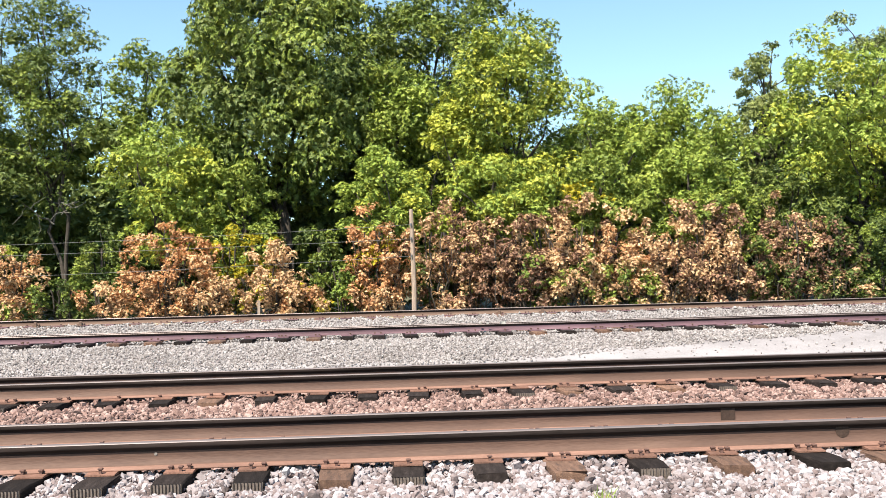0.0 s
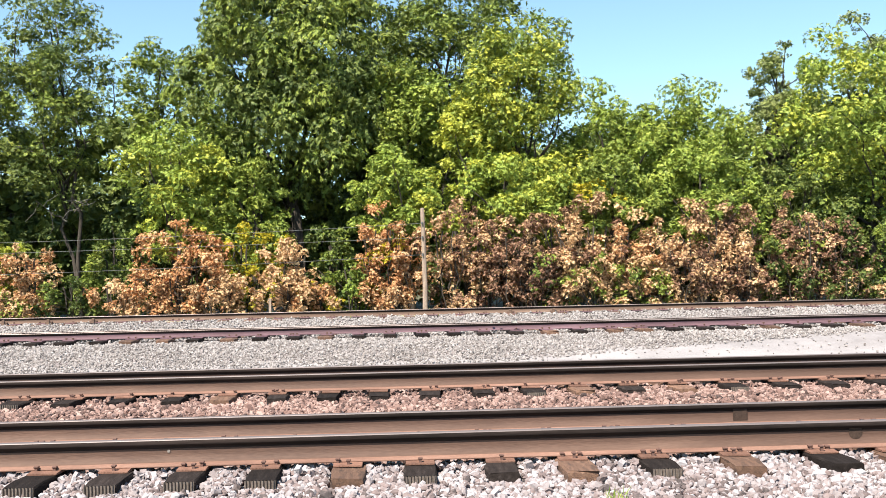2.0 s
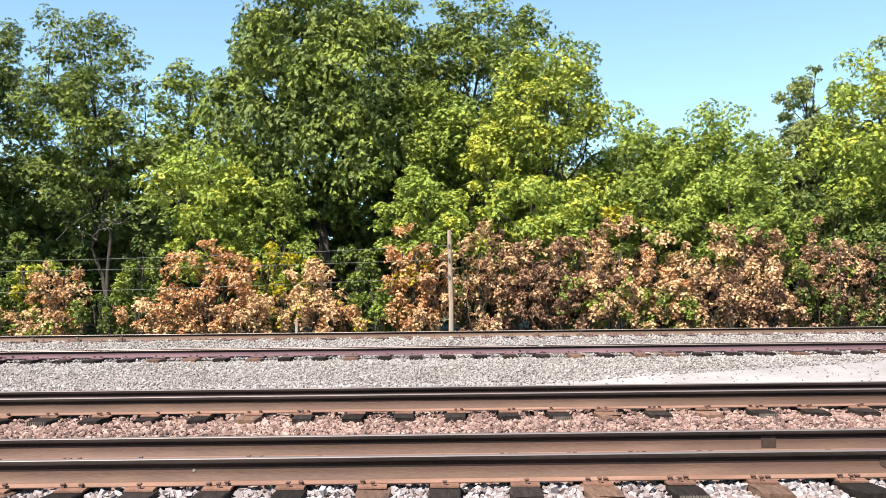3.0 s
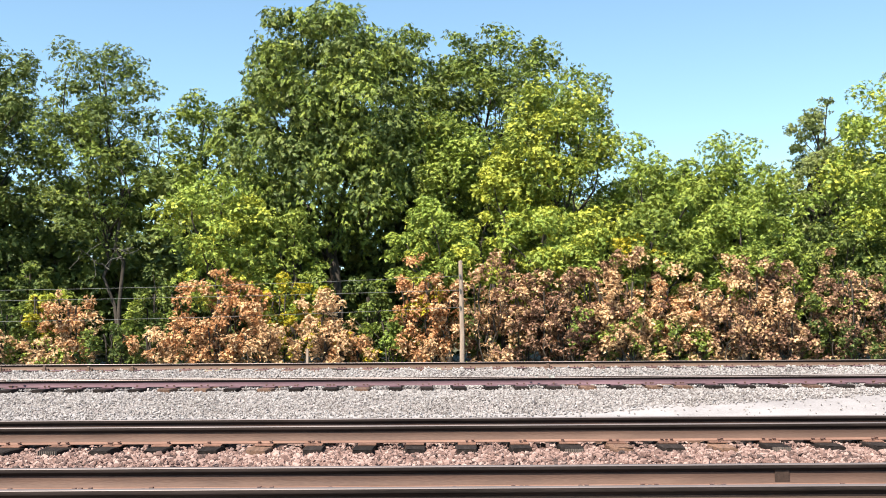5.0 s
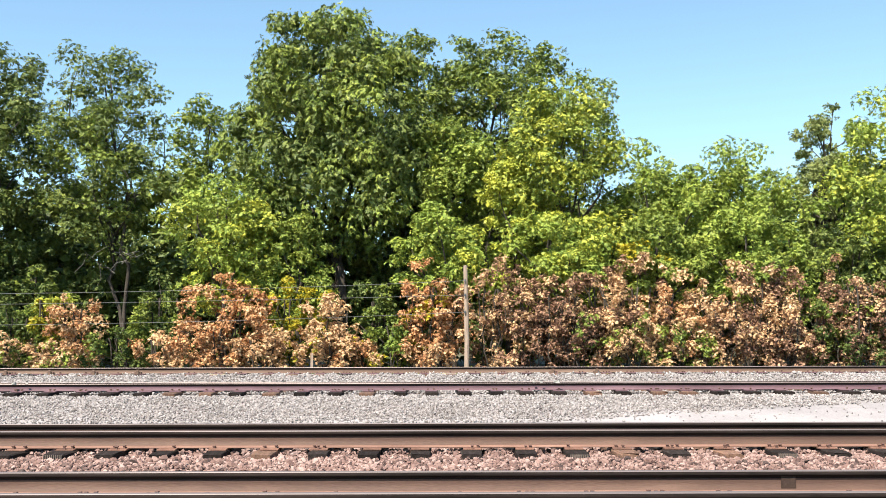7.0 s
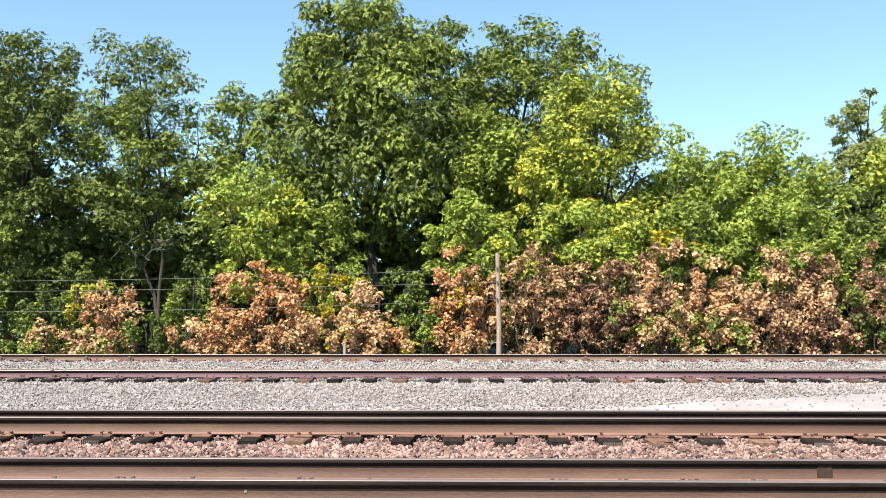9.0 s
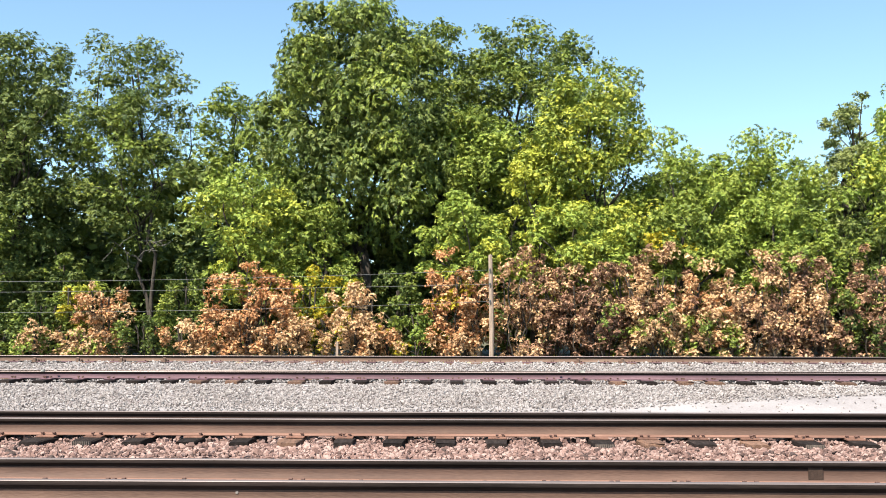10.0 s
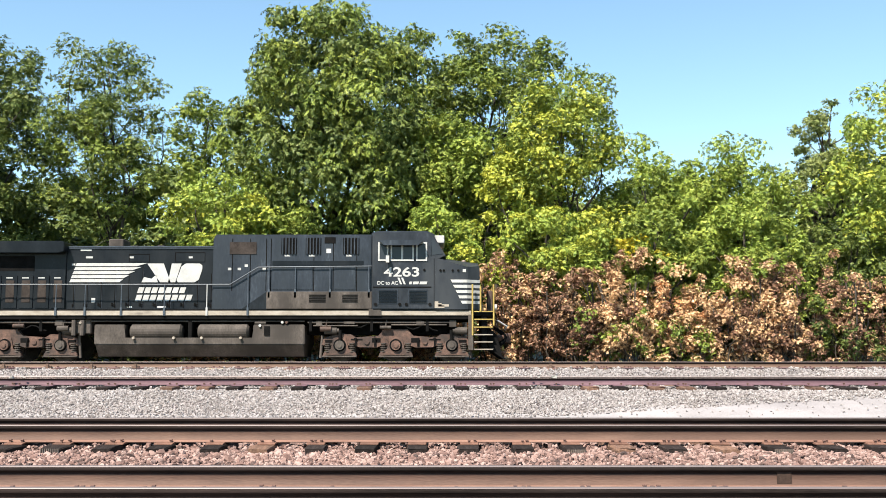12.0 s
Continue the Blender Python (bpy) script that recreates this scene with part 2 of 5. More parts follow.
def prism(bm, outline, y0, y1, bevel=0.0, mat=0):
    """An outline in x and z, pushed from y0 to y1."""
    a = [bm.verts.new((x, y0, z)) for x, z in outline]
    b = [bm.verts.new((x, y1, z)) for x, z in outline]
    n = len(outline)
    fs = [bm.faces.new(a), bm.faces.new(b[::-1])]
    fs += [bm.faces.new((a[i], b[i], b[(i + 1) % n], a[(i + 1) % n])) for i in range(n)]
    for f in fs:
        f.material_index = mat
    if bevel:
        es = list({e for f in fs for e in f.edges})
        bmesh.ops.bevel(bm, geom=es, offset=bevel, segments=2, affect="EDGES")
    return bm


def rod(bm, p, q, r, sides=8, r2=None):
    p, q = Vector(p), Vector(q)
    d = q - p
    m = Matrix.Translation((p + q) / 2) @ d.to_track_quat("Z", "Y").to_matrix().to_4x4()
    bmesh.ops.create_cone(bm, cap_ends=True, segments=sides, radius1=r, radius2=r if r2 is None else r2, depth=d.length, matrix=m)
    return bm


def fresh():
    return bmesh.new()


def empty(name, label, category, m=None, group="", kind=""):
    ob = new(name)
    if m is not None:
        ob.matrix_basis = m
    return tagged(ob, label, category, group, kind)


# ---- ground ----
T1, T2, T3, T4, T5 = (8.205, 0.20), (12.505, 0.37), (18.75, 0.785), (22.85, 1.05), (39.75, 1.035)    # centre line y, rail head z
PROFILE = [(-3000, -0.6), (-40, -0.5), (3.0, -0.42), (5.2, -0.34), (6.3, -0.17), (6.85, -0.125), (7.1, -0.10), (9.6, -0.10), (10.2, -0.02), (11.0, 0.06),
           (11.2, 0.065), (13.8, 0.08), (14.4, 0.10), (15.6, 0.235), (16.6, 0.44), (17.3, 0.56), (17.8, 0.57), (20.1, 0.60), (20.8, 0.70), (21.5, 0.87), (24.2, 0.87),
           (25.2, 0.55), (27.0, 0.35), (36.0, 0.45), (38.2, 0.74), (41.3, 0.74), (42.6, 0.70), (48.0, 0.9), (62.0, 1.3), (85.0, 3.6), (3000, 3.6)]


def ground_z(y):
    return np.interp(y, [p[0] for p in PROFILE], [p[1] for p in PROFILE])


def build_ground():
    ys = sorted({p[0] for p in PROFILE} | set(np.arange(5.5, 48, 0.35).round(2)))
    xs = [-3000, -600, -200, -80] + list(np.arange(-40, 40.1, 0.8)) + [80, 200, 600, 3000]
    gx, gy = np.meshgrid(xs, ys)
    bump = np.array([[0.022 * noise.noise(Vector((x * 0.9, y * 1.4, 0))) for x in xs] for y in ys])
    verts = np.stack([gx, gy, ground_z(gy) + bump], -1).reshape(-1, 3)
    nx = len(xs)
    i = (np.arange(len(ys) - 1)[:, None] * nx + np.arange(nx - 1)).ravel()
    faces = np.stack([i, i + 1, i + nx + 1, i + nx], -1)
    g = raw("ground", verts, faces, SOIL, smooth=True)
    for m in (GRAVEL, RUST_BED, ROAD_DUST):
        g.data.materials.append(m)
    mid = verts[faces].mean(1)[:, 1]
    index = np.select([mid < 4, mid < 7.2, mid < 11.0, mid < 14.0, mid < 16.0, mid < 25.6, mid < 37.5, mid < 41.6], [0, 1, 2, 2, 3, 1, 0, 1], 0)
    mx = verts[faces].mean(1)[:, 0]
    index[(mid > 13.9) & (mid < 17.0)] = 1
    index[(mid > 13.4) & (mid < np.minimum(15.85 + np.clip(mx - 1.2, 0, 9) * 0.22, 17.2))] = 3
    g.data.polygons.foreach_set("material_index", index.astype(np.int32))
    tagged(g, "ballast, crushed stone and grassy soil beneath the tracks", "ground", kind="structure")


build_ground()

# ---- tracks ----
HEAD = [(-0.076, 0.0), (0.076, 0.0), (0.076, 0.010), (0.030, 0.026), (0.011, 0.040), (0.009, 0.085), (0.0095, 0.118), (0.012, 0.132), (0.034, 0.144),
        (0.037, 0.152), (0.0365, 0.176), (0.028, 0.184), (0.0, 0.186), (-0.028, 0.184), (-0.0365, 0.176), (-0.037, 0.152), (-0.034, 0.144),
        (-0.012, 0.132), (-0.0095, 0.118), (-0.009, 0.085), (-0.011, 0.040), (-0.030, 0.026), (-0.076, 0.010)]


def rail_mesh(length, mats):
    """A rail along x: foot, web, dark head side with its shadow painted below, and worn top."""
    bm = fresh()
    a = [bm.verts.new((-length, y, z)) for y, z in HEAD]
    b = [bm.verts.new((length, y, z)) for y, z in HEAD]
    n = len(HEAD)
    bm.faces.new(a), bm.faces.new(b[::-1])
    for i in range(n):
        f = bm.faces.new((a[i], b[i], b[(i + 1) % n], a[(i + 1) % n]))
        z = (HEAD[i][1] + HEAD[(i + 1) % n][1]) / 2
        # index 1 runs below the head, where its shadow is coloured in
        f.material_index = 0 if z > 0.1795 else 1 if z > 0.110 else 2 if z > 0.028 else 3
        f.smooth = True
    bmesh.ops.recalc_face_normals(bm, faces=bm.faces)
    me = bpy.data.meshes.new("rail")
    bm.to_mesh(me)
    bm.free()
    for m in mats:
        me.materials.append(m)
    return me


def tie_mesh(seed, mat, rough=0.006, split=False):
    rnd = random.Random(seed)
    bm = fresh()
    ys = [-1.3, -1.12, -0.6, 0, 0.6, 1.12, 1.3]
    w = 0.112 + rnd.uniform(-0.006, 0.006)
    rings = []
    for y in ys:
        e = 0.012 if abs(y) > 1.25 else 0.0
        rings.append([bm.verts.new((sx * (w - c - e) + rnd.uniform(-rough, rough), y + rnd.uniform(-rough, rough), z - e * (z > -0.05) + rnd.uniform(-rough, rough) * 0.5))
                      for sx, c, z in ((-1, 0, -0.18), (1, 0, -0.18), (1, 0, -0.012), (1, 0.012, 0), (-1, 0.012, 0), (-1, 0, -0.012))])
    for r, s in zip(rings, rings[1:]):
        for i in range(6):
            bm.faces.new((r[i], r[(i + 1) % 6], s[(i + 1) % 6], s[i]))
    bm.faces.new(rings[0]), bm.faces.new(rings[-1][::-1])
    bmesh.ops.recalc_face_normals(bm, faces=bm.faces)
    me = bpy.data.meshes.new("tie")
    bm.to_mesh(me)
    bm.free()
    me.materials.append(mat)
    return me


def simple_mesh(name, build, mat):
    bm = fresh()
    build(bm)
    bmesh.ops.recalc_face_normals(bm, faces=bm.faces)
    me = bpy.data.meshes.new(name)
    bm.to_mesh(me)
    bm.free()
    me.materials.append(mat)
    return me


def plate_shape(bm):
    prism_y = [(-0.18, 0.0), (0.18, 0.0), (0.18, 0.010), (0.086, 0.018), (0.078, 0.016), (-0.078, 0.016), (-0.086, 0.018), (-0.18, 0.010)]
    a = [bm.verts.new((-0.098, y, z)) for y, z in prism_y]
    b = [bm.verts.new((0.098, y, z)) for y, z in prism_y]
    n = len(a)
    bm.faces.new(a), bm.faces.new(b[::-1])
    for i in range(n):
        bm.faces.new((a[i], b[i], b[(i + 1) % n], a[(i + 1) % n]))


def spike_shape(bm):
    box(bm, -0.009, 0.009, -0.009, 0.009, -0.02, 0.028)
    box(bm, -0.016, 0.016, -0.014, 0.026, 0.028, 0.043, bevel=0.004)


def end_plate_shape(bm):
    """A pressed sheet with upright ribs."""
    out, xs = [], np.linspace(-0.098, 0.098, 37)
    for i, x in enumerate(xs):
        y = -0.011 if i % 4 in (1, 2) else 0.002
        out.append([bm.verts.new((x, y, z)) for z in (-0.135, -0.012)])
    for p, q in zip(out, out[1:]):
        bm.faces.new((p[0], q[0], q[1], p[1]))


PLATE_PURPLE = simple_mesh("tie_plate", plate_shape, RAIL_PURPLE)
PLATE = simple_mesh("tie_plate", plate_shape, PLATE_RUST)
SPIKE_MESH = simple_mesh("spike", spike_shape, SPIKE)
END_MESH = simple_mesh("end_plate", end_plate_shape, END_PLATE)
DARK_TIES = [tie_mesh(i, TIE_DARK) for i in range(5)]
BROWN_TIES = [tie_mesh(20 + i, TIE_BROWN, 0.014) for i in range(4)]


def track(label, spot, mats, ties, seed, length=90.0, plates=True, sunk=0.0, light=1.0):
    """One track: two rails, ties with plates and spikes, and a joined run of ties past the middle stretch."""
    rnd = random.Random(seed)
    y0, head = spot
    base = head - 0.016 - 0.186 * light         # light < 1: a lower rail section
    t = empty("railway_track", label, "railway track", pose(0, y0, base), group="parallel tracks")
    me = rail_mesh(length, mats)
    for s in (-0.7545, 0.7545):
        r = mesh_object("rail", me, t)
        r.location, r.scale = (0, s, 0.016), (1, light, light)
    far_v, far_f = [], []
    for x, kind in ties:
        me = rnd.choice(BROWN_TIES) if kind == "b" else rnd.choice(DARK_TIES)
        yaw = rnd.uniform(-0.02, 0.02)
        tie = mesh_object("tie", me, t)
        tie.location, tie.rotation_euler = (x, rnd.uniform(-0.04, 0.04), rnd.uniform(-0.006, 0.0) - sunk), (0, rnd.uniform(-0.01, 0.01), yaw)
        if kind == "p":
            e = mesh_object("end_plate", END_MESH, tie, "ribbed metal anti-split plate")
            e.location = (0, -1.312, 0)
        if plates:
            for s in (-0.7545, 0.7545):
                p = mesh_object("tie_plate", PLATE_PURPLE if light < 1 else PLATE, t)
                p.location = (x + rnd.uniform(-0.01, 0.01), s, 0.0)
                for dx, dy in ((-0.06, -0.088), (0.055, -0.088), (-0.05, 0.088), (0.0, -0.145)):
                    if rnd.random() < (0.6 if dy < 0 else 0.2):
                        k = mesh_object("spike", SPIKE_MESH, p)
                        k.location = (dx + rnd.uniform(-0.012, 0.012), dy, 0.002 + rnd.uniform(0, 0.010))
                        k.rotation_euler = (0, 0, 0.0 if dy < 0 else math.pi)
    lo, hi = min(x for x, _ in ties), max(x for x, _ in ties)
    xs = [lo - 0.54 * i for i in range(1, int((length + lo) / 0.54))] + [hi + 0.54 * i for i in range(1, int((length - hi) / 0.54))]
    corner = np.array([(sx * 0.11, sy * 1.3, z) for sx in (-1, 1) for sy in (-1, 1) for z in (-0.18, -0.004)])
    quads = np.array(((0, 1, 3, 2), (4, 6, 7, 5), (0, 4, 5, 1), (2, 3, 7, 6), (1, 5, 7, 3)))
    for i, x in enumerate(xs):
        far_v.append(corner + (x, 0, -sunk))
        far_f.append(quads + 8 * i)
    if xs:
        tagged(raw("tie_run", np.concatenate(far_v), np.concatenate(far_f), TIE_DARK, t), kind="stuff")
    return t


def spaced(first, step, reach, seed, kinds):
    rnd = random.Random(seed)
    n0, n1 = int((-reach - first) / step), int((reach - first) / step)
    return [(first + i * step + rnd.uniform(-0.025, 0.025), rnd.choice(kinds)) for i in range(n0, n1 + 1)]


near = [(-2.43, "p"), (-1.95, "p"), (-1.44, "p"), (-0.95, "p"), (-0.39, "b"), (0.107, "p"), (0.65, "d"), (1.14, "b"), (1.706, "p"), (2.27, "b"), (2.86, "d"), (3.36, "b")]
TIES_1 = [q for q in spaced(-2.43, 0.53, 14, 5, "ppdb") if q[0] < -2.6] + near + [q for q in spaced(3.36, 0.53, 14, 6, "pdb") if q[0] > 3.6]
TIES_2, TIES_3 = spaced(0.28, 0.545, 15, 7, "pddbd"), spaced(-0.23, 0.53, 16, 8, "dddb")
TIES_4, TIES_5 = spaced(0.1, 0.53, 18, 9, "bdd"), spaced(0.1, 0.53, 18, 10, "bdd")
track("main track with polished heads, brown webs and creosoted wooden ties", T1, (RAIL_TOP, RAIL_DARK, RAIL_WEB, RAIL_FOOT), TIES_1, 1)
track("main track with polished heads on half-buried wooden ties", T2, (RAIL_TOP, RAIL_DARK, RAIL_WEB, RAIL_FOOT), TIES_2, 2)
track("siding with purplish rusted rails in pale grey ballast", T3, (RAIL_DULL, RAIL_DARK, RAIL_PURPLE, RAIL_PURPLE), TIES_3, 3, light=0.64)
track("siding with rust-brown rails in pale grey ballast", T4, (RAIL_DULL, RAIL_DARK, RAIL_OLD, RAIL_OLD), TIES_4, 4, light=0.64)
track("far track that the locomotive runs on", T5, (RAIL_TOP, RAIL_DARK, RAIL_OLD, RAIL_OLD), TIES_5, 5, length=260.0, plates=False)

# ---- ballast ----
def stone_shape(rng, fine):
    """One rough broken stone of unit size: triangles."""
    bm = fresh()
    if fine == 2:
        bmesh.ops.create_icosphere(bm, subdivisions=1, radius=0.62)
    elif fine:
        bmesh.ops.create_cube(bm, size=0.92)
        bmesh.ops.triangulate(bm, faces=bm.faces)
    else:
        for c in ((0.72, 0, 0), (-0.72, 0, 0), (0, 0.72, 0), (0, -0.72, 0), (0, 0, 0.72), (0, 0, -0.72)):
            bm.verts.new(c)
        bm.verts.ensure_lookup_table()
        for a in (0, 1):
            for b in (2, 3):
                for c in (4, 5):
                    bm.faces.new([bm.verts[k] for k in ((a, b, c) if (a + b + c) % 2 == 0 else (a, c, b))])
    v = np.array([p.co[:] for p in bm.verts]) 
    v += rng.normal(size=v.shape) * (0.085 if fine == 2 else 0.10)
    bm.verts.index_update()
    f = np.array([[p.index for p in t.verts] for t in bm.faces])
    bm.free()
    return v, f


def ballast(name, label, mat, seed, x0, x1, y0, y1, per_m2, size, tracks, fine=False, lift=0.0, thin=None, rails=True):
    """Broken stones scattered over a strip, kept off rails and tie tops."""
    rng = np.random.default_rng(seed)
    shapes = [stone_shape(rng, fine) for _ in range(12)]
    n = int((x1 - x0) * (y1 - y0) * per_m2)
    x, y = rng.uniform(x0, x1, n), rng.uniform(y0, y1, n)
    s = size * np.exp(rng.normal(size=n) * 0.24)
    keep = np.ones(n, bool)
    for (ty, head), ties in tracks:
        for r in (-0.7545, 0.7545) if rails else ():
            keep &= np.abs(y - ty - r) > 0.078 + s * 0.25
        tx = np.array([q for q, _ in ties])
        on = (np.abs(x[:, None] - tx[None]).min(1) < 0.115 + s * 0.2) & (np.abs(y - ty) < 1.30 + s * 0.2)
        keep &= ~(on & (rng.random(n) > 0.06))
    if thin:
        keep &= rng.random(n) < thin(x, y)
    x, y, s = x[keep], y[keep], s[keep]
    z = ground_z(y) + lift + s * rng.uniform(-0.2, 0.34, len(s))
    q = rng.normal(size=(len(s), 4))
    q /= np.linalg.norm(q, axis=1, keepdims=True)
    w, a, b, c = q.T
    rot = np.stack([1 - 2 * (b * b + c * c), 2 * (a * b - c * w), 2 * (a * c + b * w), 2 * (a * b + c * w), 1 - 2 * (a * a + c * c), 2 * (b * c - a * w),
                    2 * (a * c - b * w), 2 * (b * c + a * w), 1 - 2 * (a * a + b * b)], -1).reshape(-1, 3, 3)
    flat = np.stack([rng.uniform(0.9, 1.3, len(s)), rng.uniform(0.7, 1.1, len(s)), rng.uniform(0.5, 0.85, len(s))], -1)
    kind = rng.integers(0, len(shapes), len(s))
    vs, fs, k = [], [], 0
    for j, (v, f) in enumerate(shapes):
        i = np.where(kind == j)[0]
        p = np.einsum("nij,nvj->nvi", rot[i], v[None] * flat[i][:, None]) * s[i][:, None, None] + np.stack([x[i], y[i], z[i]], -1)[:, None]
        vs.append(p.reshape(-1, 3))
        fs.append((f[None] + (np.arange(len(i)) * len(v))[:, None, None]).reshape(-1, 3) + k)
        k += p.shape[0] * p.shape[1]
    return tagged(raw(name, np.concatenate(vs), np.concatenate(fs), mat), label, "ballast", kind="stuff")


def road_wedge(x, y):
    """Where the crushed-stone road has been packed smooth there are few loose stones."""
    edge = 15.85 + np.clip(x - 1.2, 0, 9) * 0.22
    return np.where(y < edge - 0.25, 0.02, np.where(y < edge, 0.5, 1.0))


ballast("ballast", "pale grey and pink broken ballast stones beside the nearest track", STONE_PALE, 1, -3.8, 4.2, 6.0, 7.40, 1450, 0.036, [(T1, TIES_1)], fine=2, lift=0.035)
ballast("ballast", "small broken stones packed against the nearest rail", STONE_PALE, 11, -4.0, 4.4, 7.24, 7.54, 900, 0.030, [(T1, TIES_1)], fine=1, lift=0.066, rails=False)
ballast("ballast", "rust-stained broken stones between the nearest rails", STONE_RUST, 2, -5.2, 5.2, 7.5, 9.1, 260, 0.05, [(T1, TIES_1)], lift=0.03)
ballast("ballast", "rust-stained broken stones between the two main tracks", STONE_RUST, 3, -5.8, 5.8, 10.4, 11.74, 1050, 0.038, [(T2, TIES_2)], lift=0.03, fine=2)
ballast("ballast", "rust-stained stones packed against the main rail", STONE_RUST, 12, -5.8, 5.8, 11.6, 11.84, 700, 0.032, [(T2, TIES_2)], lift=0.062, fine=1, rails=False)
ballast("ballast", "scattered rust-stained stones beside the main track", STONE_RUST, 7, -7, 7, 9.05, 10.2, 260, 0.045, [(T1, TIES_1)], lift=0.03)
ballast("ballast", "rust-stained broken stones between the rails", STONE_RUST, 4, -7, 7, 11.8, 13.2, 160, 0.045, [(T2, TIES_2)], lift=0.03)
ballast("ballast", "pale grey gravel between the main track and the siding", STONE_GREY, 5, -8.8, 8.8, 15.1, 17.98, 1150, 0.026, [(T3, TIES_3)], lift=0.012, thin=road_wedge)
ballast("ballast", "scattered grey gravel behind the main track", STONE_GREY, 8, -8.8, 8.8, 13.3, 15.1, 120, 0.03, [(T2, TIES_2)], lift=0.01)
ballast("ballast", "pale grey gravel between the sidings", STONE_GREY, 6, -10.6, 10.6, 20.6, 22.10, 900, 0.029, [(T4, TIES_4)], lift=0.015)
ballast("ballast", "pale grey gravel between the siding rails", STONE_GREY, 9, -9.6, 9.6, 18.05, 20.4, 150, 0.04, [(T3, TIES_3)], lift=0.02)
ballast("ballast", "grey gravel packed under the far siding rail", STONE_GREY, 13, -10.6, 10.6, 21.92, 22.30, 500, 0.032, [(T4, TIES_4)], lift=0.045, rails=False)
ballast("ballast", "grey gravel packed under the siding rail", STONE_GREY, 14, -9.2, 9.2, 17.84, 18.20, 500, 0.030, [(T3, TIES_3)], lift=0.050, rails=False)


# ---- marks and small things on the rails ----
def disc(name, label, mat, x, y, z, r, category):
    bm = fresh()
    rod(bm, (0, 0.012, 0), (0, -0.004, 0), r, 12)
    ob = tagged(part(name, bm, mat), label, category)
    ob.location = (x, y, z)


CHALK = surface("smeared_chalk", [(0.3, (0.10, 0.08, 0.07)), (0.7, (0.24, 0.21, 0.19))], scale=40, fine=120, rough=0.9)
GLINT_WHITE = surface("chalk_mark", [(0.3, (0.24, 0.22, 0.20)), (0.7, (0.38, 0.36, 0.33))], scale=30, fine=90, rough=0.9)
STAIN = surface("oil_stain_brown", [(0.3, (0.028, 0.018, 0.014)), (0.7, (0.060, 0.037, 0.028))], scale=12, fine=60, rough=0.8, spec=0.2)
MARK_PALE = surface("pale_yellow_block", [(0.3, (0.24, 0.20, 0.13)), (0.7, (0.36, 0.31, 0.22))], scale=12, fine=60, rough=0.9)
disc("chalk_mark", "small white chalk mark on the rail web", CHALK, -1.62, 7.4415, 0.115, 0.011, "mark")
disc("oil_stain", "round dark oil stain under the rail head", STAIN, 3.16, 7.4415, 0.12, 0.05, "stain")
bm = fresh()
box(bm, -0.06, 0.06, -0.004, 0.004, 0.03, 0.14)
tagged(part("oil_stain", bm, STAIN), "dark upright oil stain on the rail web", "stain").location = (2.82, 8.9455, 0.02)
for x in (-4.66, 0.06):
    bm = fresh()
    box(bm, -0.17, 0.17, -0.05, 0.06, 0.0, 0.085, 0.012)
    tagged(part("marker_block", bm, MARK_PALE), "pale yellow block set against the siding rail", "marker", group="pale blocks").location = (x, 21.96, 0.84)
for x in (-9.9, -9.0, -8.1, -7.2, -6.3, 2.2, 3.1):
    bm = fresh()
    box(bm, -0.07, 0.07, -0.06, 0.03, -0.02, 0.10, 0.01)
    box(bm, -0.03, 0.03, -0.09, -0.05, 0.02, 0.14, 0.008)
    tagged(part("rail_brace", bm, RAIL_OLD), "rusty cast brace against the siding rail", "rail brace", group="rail braces").location = (x, 21.99, 0.87)
# white stones whose bright colour stands in for sun glints on the rail
for x, y, z, r in ((1.85, 17.86, 0.80, 0.075), (1.60, 17.9, 0.80, 0.03), (1.48, 17.92, 0.8, 0.025), (-7.2, 17.9, 0.79, 0.05), (-7.0, 17.92, 0.79, 0.03)):
    v, f = stone_shape(np.random.default_rng(int(abs(x) * 100)), True)
    tagged(raw("glint_stone", v * (r * 1.3, r, r * 0.7) + (x, y, z), f, GLINT_WHITE), "white loose stone standing in for a sun glint", "stone", group="stones on the rail")



# ---- foliage ----
def unit(v):
    return v / np.maximum(np.linalg.norm(v, axis=-1, keepdims=True), 1e-9)


